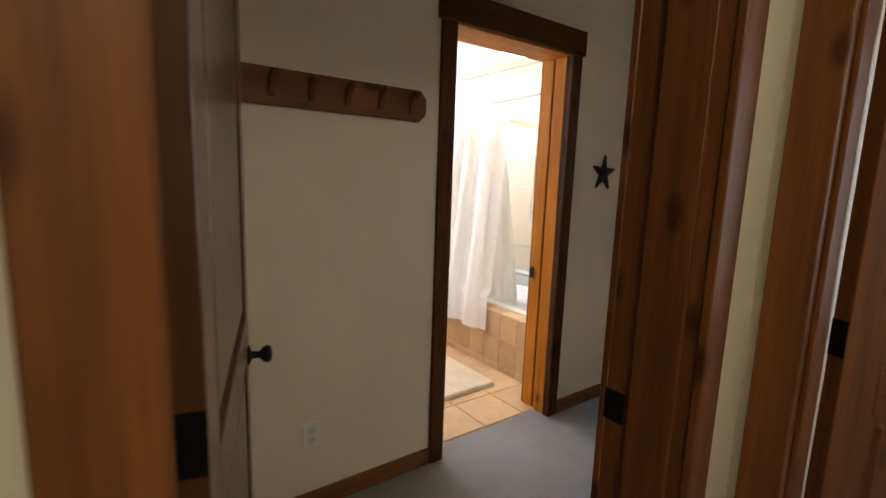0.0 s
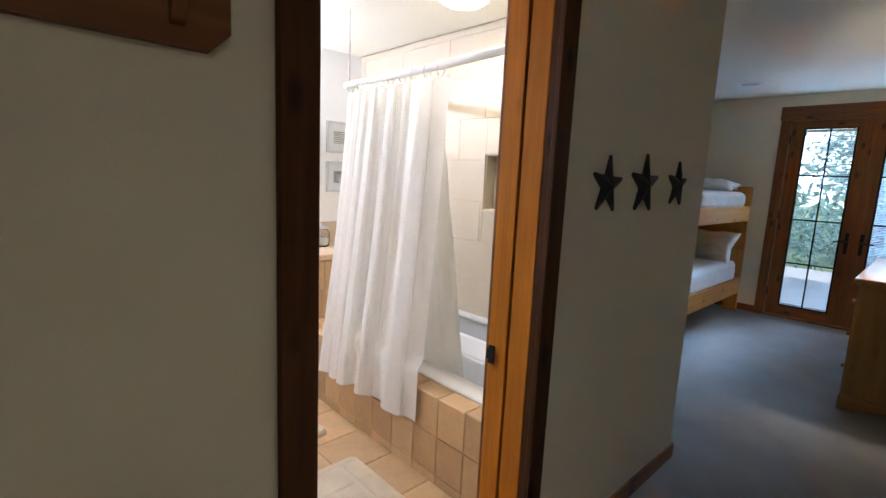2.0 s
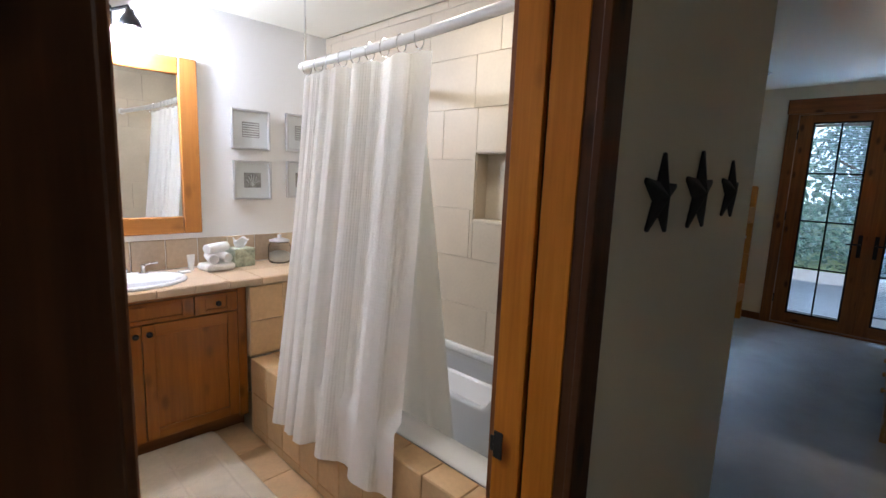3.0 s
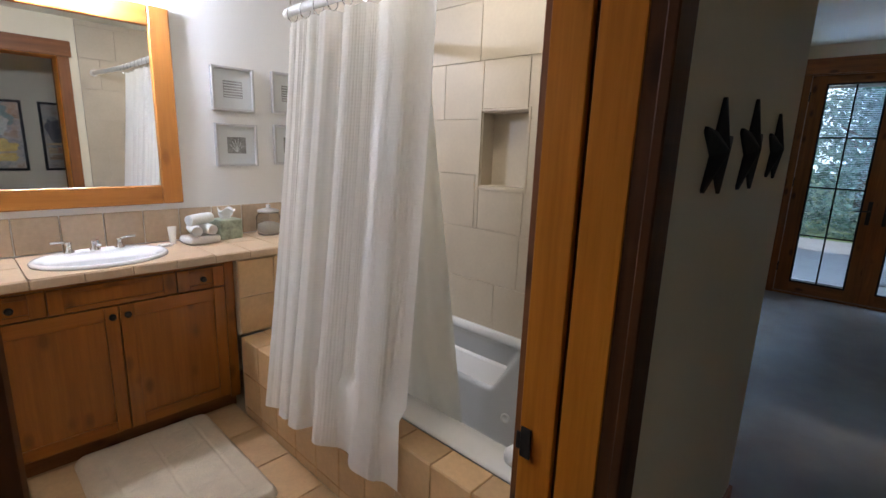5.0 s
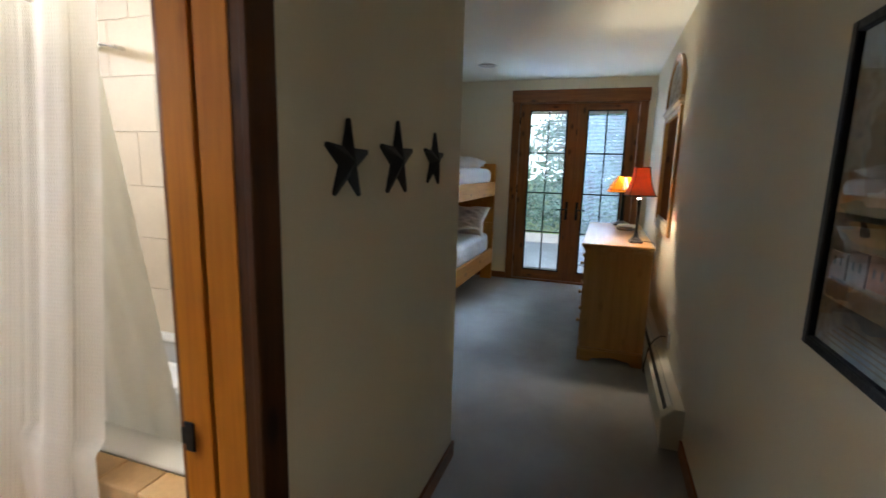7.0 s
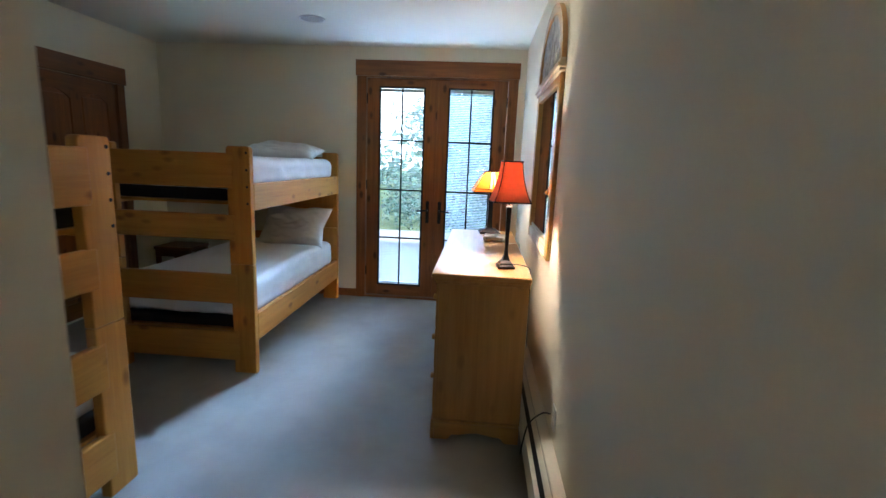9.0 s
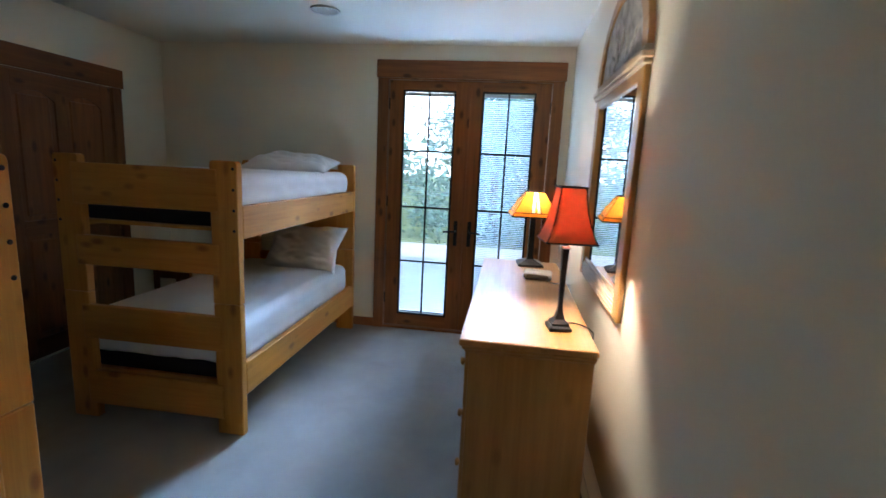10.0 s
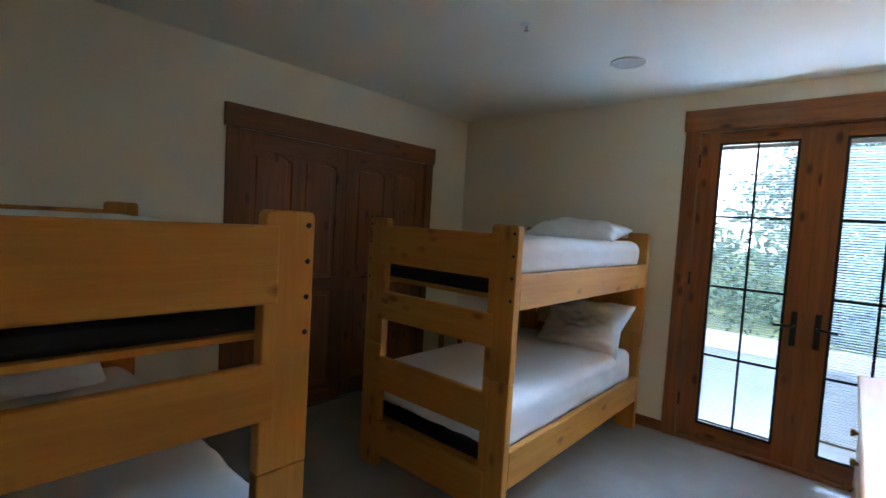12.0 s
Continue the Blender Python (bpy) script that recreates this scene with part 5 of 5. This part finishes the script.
part("jar", turned([(0.0, 0.0), (0.065, 0.0), (0.074, 0.02), (0.074, 0.11), (0.060, 0.132), (0.060, 0.140), (0.056, 0.140), (0.056, 0.132), (0.069, 0.108), (0.069, 0.022), (0.060, 0.006), (0.0, 0.006)], 30), SMOKE, d, "smoky glass", True)
part("lid", turned([(0.0, 0.141), (0.064, 0.141), (0.066, 0.15), (0.03, 0.162), (0.012, 0.166), (0.014, 0.182), (0.0, 0.188)], 30), SILVER, d, "brushed metal lid", True)
part("contents", turned([(0.0, 0.007), (0.058, 0.008), (0.066, 0.025), (0.066, 0.06), (0.03, 0.075), (0.0, 0.07)], 20), TERRY, d, "pale cotton filling", True)
ob = part("rolled_washcloth", soft_block(-0.06, -0.035, 0, 0.06, 0.035, 0.065, 0.03, 0.003, 3, 12), TERRY, None, smooth=True)
ob.matrix_world = pose(2.665, 2.265, 0.4685, 0, 0, 80)
tagged(ob, "white washcloth on the tub's rim", "washcloth")

MATB = rough_mat("picture_mount", (0.60, 0.62, 0.62), 0.8, 0.04, 4.0, 90.0, 0.05)
ART = rough_mat("grey_etching", (0.24, 0.24, 0.23), 0.7, 0.5, 30.0, 120.0, 0.1)


def small_picture(x0, z0, label, style):
    d = thing("small_picture", label, "picture", pose(x0, 4.45, z0), "framed prints over the counter")
    w, f = 0.248, 0.014
    for q in (0, w - f):
        part("frame", boxes((q, -0.028, 0, q + f, -0.001, w), bevel=0.002), SILVER, d, "silver frame")
        part("frame", boxes((f, -0.027, q, w - f, -0.001, q + f), bevel=0.002), SILVER, d, "silver frame")
    part("mount", boxes((f, -0.012, f, w - f, -0.006, w - f)), MATB, d, "pale grey mount")
    art = part("print", boxes((0.068, -0.0125, 0.076, 0.18, -0.0121, 0.172)), ART, d, "small grey print")
    for i in range(6):
        if style:
            part("print_line", boxes((0.072, -0.0132, 0.082 + i * 0.015, 0.176, -0.0126, 0.088 + i * 0.015)), MATB, art)
        else:
            a = 0.5 + i * 0.42
            part("print_line", tube([(0.124, -0.0130, 0.084), (0.124 + 0.045 * math.cos(a), -0.0130, 0.084 + 0.078 * math.sin(a))], 0.0012, 5), MATB, art)


small_picture(2.605, 1.655, "silver-framed grey print of fine lines", True)
small_picture(2.610, 1.335, "silver-framed grey print of a leaf fan", False)
small_picture(2.968, 1.665, "silver-framed grey print of fine lines", True)
small_picture(2.970, 1.345, "silver-framed grey print of a leaf fan", False)

d = thing("vanity_light", "black iron wall light with two lit bell shades over the mirror", "wall light", pose(1.965, 4.45, 2.29))
part("backplate", boxes((-0.05, -0.02, -0.05, 0.05, -0.001, 0.05), bevel=0.006), BLACK, d)
part("arm", tube([(-0.105, -0.115, 0.02), (-0.105, -0.10, 0.04), (-0.04, -0.03, 0.02), (0.04, -0.03, 0.02), (0.105, -0.10, 0.04), (0.105, -0.115, 0.02)], 0.009), BLACK, d, "", True)
for x in (-0.105, 0.105):
    part("bell_shade", turned([(0.018, 0.02), (0.022, 0.0), (0.045, -0.03), (0.058, -0.07), (0.056, -0.07), (0.043, -0.03), (0.018, -0.004)], 22, pose(x, -0.118, 0)), BLACK, d, "black bell shade", True)
    part("bulb", turned([(0.008, -0.01), (0.022, -0.04), (0.024, -0.06), (0.014, -0.078), (0.0, -0.082)], 16, pose(x, -0.118, 0)), DOME, d, "lit bulb", True)
d = thing("ceiling_light", "lit round white glass ceiling light", "ceiling light", pose(2.85, 2.83, 2.46))
part("base", turned([(0.15, 0.0), (0.15, -0.012), (0.138, -0.016), (0.0, -0.016)], 32), PLASTIC, d, "", True)
part("dome", turned([(0.138, -0.0165), (0.128, -0.038), (0.10, -0.055), (0.05, -0.066), (0.0, -0.069)], 32), DOME, d, "lit white glass dome", True)
d = thing("wall_bar", "short chrome bar on the tiled wall", "bar")
part("bar", tube([(3.225, 3.60, 2.035), (3.225, 3.40, 2.01)], 0.008), CHROME, d, "", True)
part("bracket", tube([(3.225, 3.42, 2.012), (3.281, 3.42, 2.012)], 0.010), CHROME, d, "", True)


def bath_rug(x0, y0, x1, y1, label):
    w, l = x1 - x0, y1 - y0
    def top(u, v):
        e = min(u, 1 - u) * w
        g = min(v, 1 - v) * l
        k = min(1.0, min(e, g) / 0.02)
        inner = 1 if min(e, g) > 0.05 else 0
        groove = max(math.exp(-(((u * w) % 0.195 - 0.0975) / 0.007) ** 2), math.exp(-(((v * l) % 0.165 - 0.0825) / 0.007) ** 2))
        h = 0.030 * k ** 0.5 - 0.005 * groove * inner
        r = 0.05
        x, y = u * w, v * l
        cx, cy = min(max(x, r), w - r), min(max(y, r), l - r)
        dx, dy = x - cx, y - cy
        n = math.hypot(dx, dy)
        if dx and dy and n > 0:
            s = r / n * min(1.0, max(abs(dx), abs(dy)) / r)
            x, y = cx + dx * s, cy + dy * s
        return Vector((x0 + x, y0 + y, 0.0085 + h + 0.0015 * noise.noise(Vector((x * 30, y * 30, 1)))))
    bm = sheet(top, 130, 130)
    ob = part("bath_rug", bm, MAT_RUG, None, smooth=True)
    tagged(ob, label, "rug", "bath rugs")


bath_rug(1.73, 3.21, 2.315, 4.055, "beige quilted bath rug before the vanity")
bath_rug(1.50, 2.30, 2.30, 2.93, "beige quilted bath rug inside the bathroom door")

# ---- outdoors ----
GRASS = rough_mat("lawn", (0.10, 0.16, 0.05), 0.95, 0.35, 0.8, 40.0, 0.5)
CONCRETE = rough_mat("pale_concrete", (0.32, 0.33, 0.34), 0.85, 0.12, 1.5, 60.0, 0.3)
BARK = rough_mat("bark", (0.10, 0.075, 0.05), 0.95, 0.4, 6.0, 50.0, 0.9, distance=0.02)
structure("ground", boxes((8.13, -120, -0.25, 240, 140, -0.16)), GRASS, "sunlit lawn outside", "ground")
structure("pavement", boxes((8.125, -6, -0.2, 13.5, 14, -0.06)), CONCRETE, "pale concrete patio outside the doors", "patio")


# Glowing card added as sky, to light the bedroom through the doors.
SKYCARD = glow_mat("glowing_sky_card", (0.60, 0.82, 1.0), 1.3)
structure("backdrop", boxes((90, -160, -5, 91, 160, 90)), SKYCARD, "glowing backdrop added as sky far beyond the garden", "sky")


def leaf_mat(name, color):
    m, t, b = nodes_of(name)
    g = t.nodes.new("ShaderNodeNewGeometry")
    c = ramp(t, g.outputs["Random Per Island"], [(0.0, scaled(color, 0.5)), (0.6, color), (1.0, scaled(color, 1.7))])
    t.links.new(c, b.inputs["Base Color"])
    b.inputs["Roughness"].default_value = 0.55
    tr = t.nodes.new("ShaderNodeBsdfTranslucent")
    t.links.new(c, tr.inputs["Color"])
    mx = t.nodes.new("ShaderNodeMixShader")
    mx.inputs[0].default_value = 0.5
    t.links.new(b.outputs[0], mx.inputs[1])
    t.links.new(tr.outputs[0], mx.inputs[2])
    t.links.new(mx.outputs[0], t.nodes["Material Output"].inputs["Surface"])
    return m


LEAF = leaf_mat("green_leaves", (0.10, 0.19, 0.14))


def leaves(rnd, clumps, per, spread, size):
    verts, faces = [], []
    for c in clumps:
        for _ in range(per):
            p = c + Vector((rnd.gauss(0, spread), rnd.gauss(0, spread), rnd.gauss(0, spread * 0.8)))
            u = Vector((rnd.gauss(0, 1), rnd.gauss(0, 1), rnd.gauss(0, 0.6))).normalized()
            w = u.orthogonal().normalized()
            s = size * rnd.uniform(0.6, 1.4)
            k = len(verts)
            verts += [p - u * s, p + w * s * 0.5, p + u * s, p - w * s * 0.5]
            faces.append((k, k + 1, k + 2, k + 3))
    me = bpy.data.meshes.new("crown")
    me.from_pydata(verts, [], faces)
    me.materials.append(LEAF)
    return me


def tree(seed, height, m):
    rnd = random.Random(seed)
    d = thing("garden_tree", "leafy green garden tree in the sun", "tree", m, "garden trees")
    trunk = tube([(0, 0, -0.2), (0.05, 0.03, height * 0.2), (0.0, 0.1, height * 0.45), (0.1, 0.05, height * 0.8)], 0.12, 10)
    for v in trunk.verts:
        k = 1.15 - 0.85 * max(0, v.co.z) / height
        v.co.x *= k
        v.co.y *= k
    part("trunk", trunk, BARK, d, "rough brown trunk", True)
    clumps = []
    for i in range(10):
        a, z = i * 2.4 + rnd.uniform(-0.4, 0.4), height * rnd.uniform(0.22, 0.8)
        r = height * rnd.uniform(0.2, 0.36) * (1.1 - 0.5 * z / height)
        tip = Vector((r * math.cos(a), r * math.sin(a), z + height * 0.12))
        part("limb", tube([(0, 0.05, z), tip * 0.5 + Vector((0, 0, z * 0.5)), tip], 0.03, 6), BARK, d)
        for k in range(7):
            clumps.append(tip * rnd.uniform(0.6, 1.15) + Vector((rnd.gauss(0, 0.3), rnd.gauss(0, 0.3), rnd.gauss(0, 0.35))))
    cr = new("crown", leaves(rnd, clumps, 95, 0.30, 0.058))
    cr.parent = d
    tagged(cr, "uneven crown of small green leaves", kind="stuff")
    return d


t1 = tree(1, 6.5, pose(17.0, -0.3, -0.16))
t2 = tree(2, 5.0, pose(14.8, -3.0, -0.16))
for src, x, y, r in ((t2, 15.6, 1.5, 40), (t2, 27.0, 8.5, 170), (t1, 19.0, -4.5, 220), (t1, 30.0, 12.5, 60), (t1, 21.0, 0.6, 300), (t2, 19.5, -1.8, 20), (t2, 17.5, -7.5, 250), (t2, 23.0, 2.2, 140)):
    copy_thing(src, pose(x, y, -0.16, 0, 0, r))
rnd = random.Random(9)
woods = new("far_woods", leaves(rnd, [Vector((rnd.uniform(30, 38), rnd.uniform(-32, 46), rnd.uniform(0.0, 1) ** 1.2 * (2.6 + 1.2 * math.sin(i * 0.37)))) for i in range(520)], 20, 0.7, 0.28))
tagged(woods, "green woods beyond the lawn", "woods", kind="stuff")
shrub = new("shrubs", leaves(rnd, [Vector((rnd.uniform(13.8, 15.2), rnd.uniform(-4, 3.2), rnd.uniform(0.0, 0.9))) for i in range(150)], 50, 0.2, 0.06))
tagged(shrub, "low green shrubs beyond the patio", "shrubs", kind="stuff")

# ---- tiles ----
def tiles(parent, mesh_cache, name, mat, origin, u, v, n, nu, nv, du, dv, gap, thick, skip=None, shift=0.0):
    """Rows of tiles on the plane through origin, spanned by u and v, standing out along n."""
    rot = Matrix((u, v, n)).transposed().to_4x4()
    me = mesh_cache.get((round(du, 4), round(dv, 4), mat.name))
    if me is None:
        me = mesh_of(name, boxes((gap / 2, gap / 2, -0.002, du - gap / 2, dv - gap / 2, thick), bevel=0.0025), mat)
        mesh_cache[(round(du, 4), round(dv, 4), mat.name)] = me
    for j in range(nv):
        for i in range(nu):
            off = shift * du if j % 2 else 0.0
            p = Vector(origin) + Vector(u) * (i * du + off) + Vector(v) * (j * dv)
            if skip and skip(i, j):
                continue
            ob = new(name, me)
            ob.parent = parent
            ob.matrix_world = Matrix.Translation(p) @ rot


X, Y, Z = Vector((1, 0, 0)), Vector((0, 1, 0)), Vector((0, 0, 1))
cache = {}
tiles(grout, cache, "floor_tile", TILE, (0.96, 1.932, 0.002), X, Y, Z, 5, 8, 0.304, 0.304, 0.004, 0.006)
tiles(deck, cache, "apron_tile", TILE, (2.488, YB + 0.105, 0.055), Y, Z, -X, 10, 2, 0.178, 0.20, 0.0036, 0.008)
tiles(deck, cache, "apron_tile", TILE, (2.488, YB + 0.105, 0.003), Y, Z, -X, 10, 1, 0.178, 0.052, 0.0036, 0.008)
tiles(deck, cache, "apron_tile", TILE, (2.488, YB + 0.004, 0.055), Y, Z, -X, 1, 2, 0.10, 0.20, 0.0036, 0.008)
tiles(deck, cache, "deck_tile", TILE, (2.48, YB + 0.105, 0.4482), X, Y, Z, 1, 10, 0.118, 0.178, 0.0036, 0.008)
tiles(deck, cache, "deck_tile", TILE, (2.605, 3.73, 0.4482), X, Y, Z, 4, 1, 0.17, 0.215, 0.0036, 0.008)
tiles(deck, cache, "end_tile", TILE, (2.497, 3.97, 0.458), X, Z, -Y, 4, 2, 0.198, 0.205, 0.0036, 0.008)
tiles(counter, cache, "counter_tile", COUNTER, (0.955, 3.952, 0.912), X, Y, Z, 13, 2, 0.1785, 0.248, 0.004, 0.007,
      skip=lambda i, j: 4 <= i <= 7)
tiles(counter, cache, "edge_tile", COUNTER, (0.955, 3.952, 0.877), X, Z, -Y, 13, 1, 0.1785, 0.041, 0.004, 0.008)
tiles(counter, cache, "splash_tile", SPLASH, (0.962, 4.4495, 0.922), X, Z, -Y, 13, 1, 0.178, 0.18, 0.005, 0.009)
# tub wall in staggered courses, cut round the niche
NY0, NY1, NZ0, NZ1 = 2.74, 3.0, 1.31, 1.66
for q in ((NY0 - 0.014, NZ0 - 0.014, NY0, NZ1 + 0.014), (NY1, NZ0 - 0.014, NY1 + 0.014, NZ1 + 0.014), (NY0, NZ0 - 0.014, NY1, NZ0), (NY0, NZ1, NY1, NZ1 + 0.014)):
    part("niche_trim", boxes((3.281, q[0], q[1], 3.2905, q[2], q[3]), bevel=0.0015), PALETILE, wetwall)
for q in ((3.377, NY0, NZ0, 3.3845, NY1, NZ1), (3.291, NY0, NZ0, 3.3765, NY0 + 0.006, NZ1), (3.291, NY1 - 0.006, NZ0, 3.3765, NY1, NZ1), (3.291, NY0 + 0.0065, NZ0, 3.3765, NY1 - 0.0065, NZ0 + 0.006), (3.291, NY0 + 0.0065, NZ1 - 0.006, 3.3765, NY1 - 0.0065, NZ1)):
    part("niche_tile", boxes(q), PALETILE, wetwall)
for j in range(10):
    z0, z1 = 0.05 + j * 0.2625, min(0.05 + (j + 1) * 0.2625, 2.458)
    y = YB + 0.01 - (0.30, 0.02, 0.17)[j % 3]
    while y < 4.44:
        a0, a1 = max(y, YB + 0.002), min(y + 0.50, 4.447)
        y += 0.50
        if a1 - a0 < 0.02:
            continue
        if a0 < NY1 and a1 > NY0 and z0 < NZ1 and z1 > NZ0:
            cut = [(a0, NY0, z0, z1), (NY1, a1, z0, z1), (max(a0, NY0), min(a1, NY1), z0, NZ0), (max(a0, NY0), min(a1, NY1), NZ1, z1)]
        else:
            cut = [(a0, a1, z0, z1)]
        for q0, q1, r0, r1 in cut:
            if q1 - q0 > 0.012 and r1 - r0 > 0.012:
                part("wall_tile", boxes((3.2845, q0 + 0.0012, r0 + 0.0012, 3.291, q1 - 0.0012, r1 - 0.0012), bevel=0.001), PALETILE, wetwall)
# tiled end wall of the tub
TE0 = 2.427
endwall = structure("wall_tub_end", boxes((TE0, YB + 0.0005, 0.0, 2.487, YB + 0.006, 2.458), (2.487, YB + 0.0005, 0.449, 3.288, YB + 0.006, 2.458)), PALEGROUT, "cream tiled end wall of the tub", "wall")
for j in range(10):
    z0, z1 = 0.05 + j * 0.2625, min(0.05 + (j + 1) * 0.2625, 2.457)
    x = TE0 - (0.10, 0.35, 0.22)[j % 3]
    while x < 3.28:
        a0, a1 = max(x, TE0), min(x + 0.50, 3.283)
        x += 0.50
        if z0 < 0.47:
            a1 = min(a1, 2.475)
        if a1 - a0 > 0.02:
            part("wall_tile", boxes((a0 + 0.0012, YB + 0.005, z0 + 0.0012, a1 - 0.0012, YB + 0.0125, z1 - 0.0012), bevel=0.001), PALETILE, endwall)
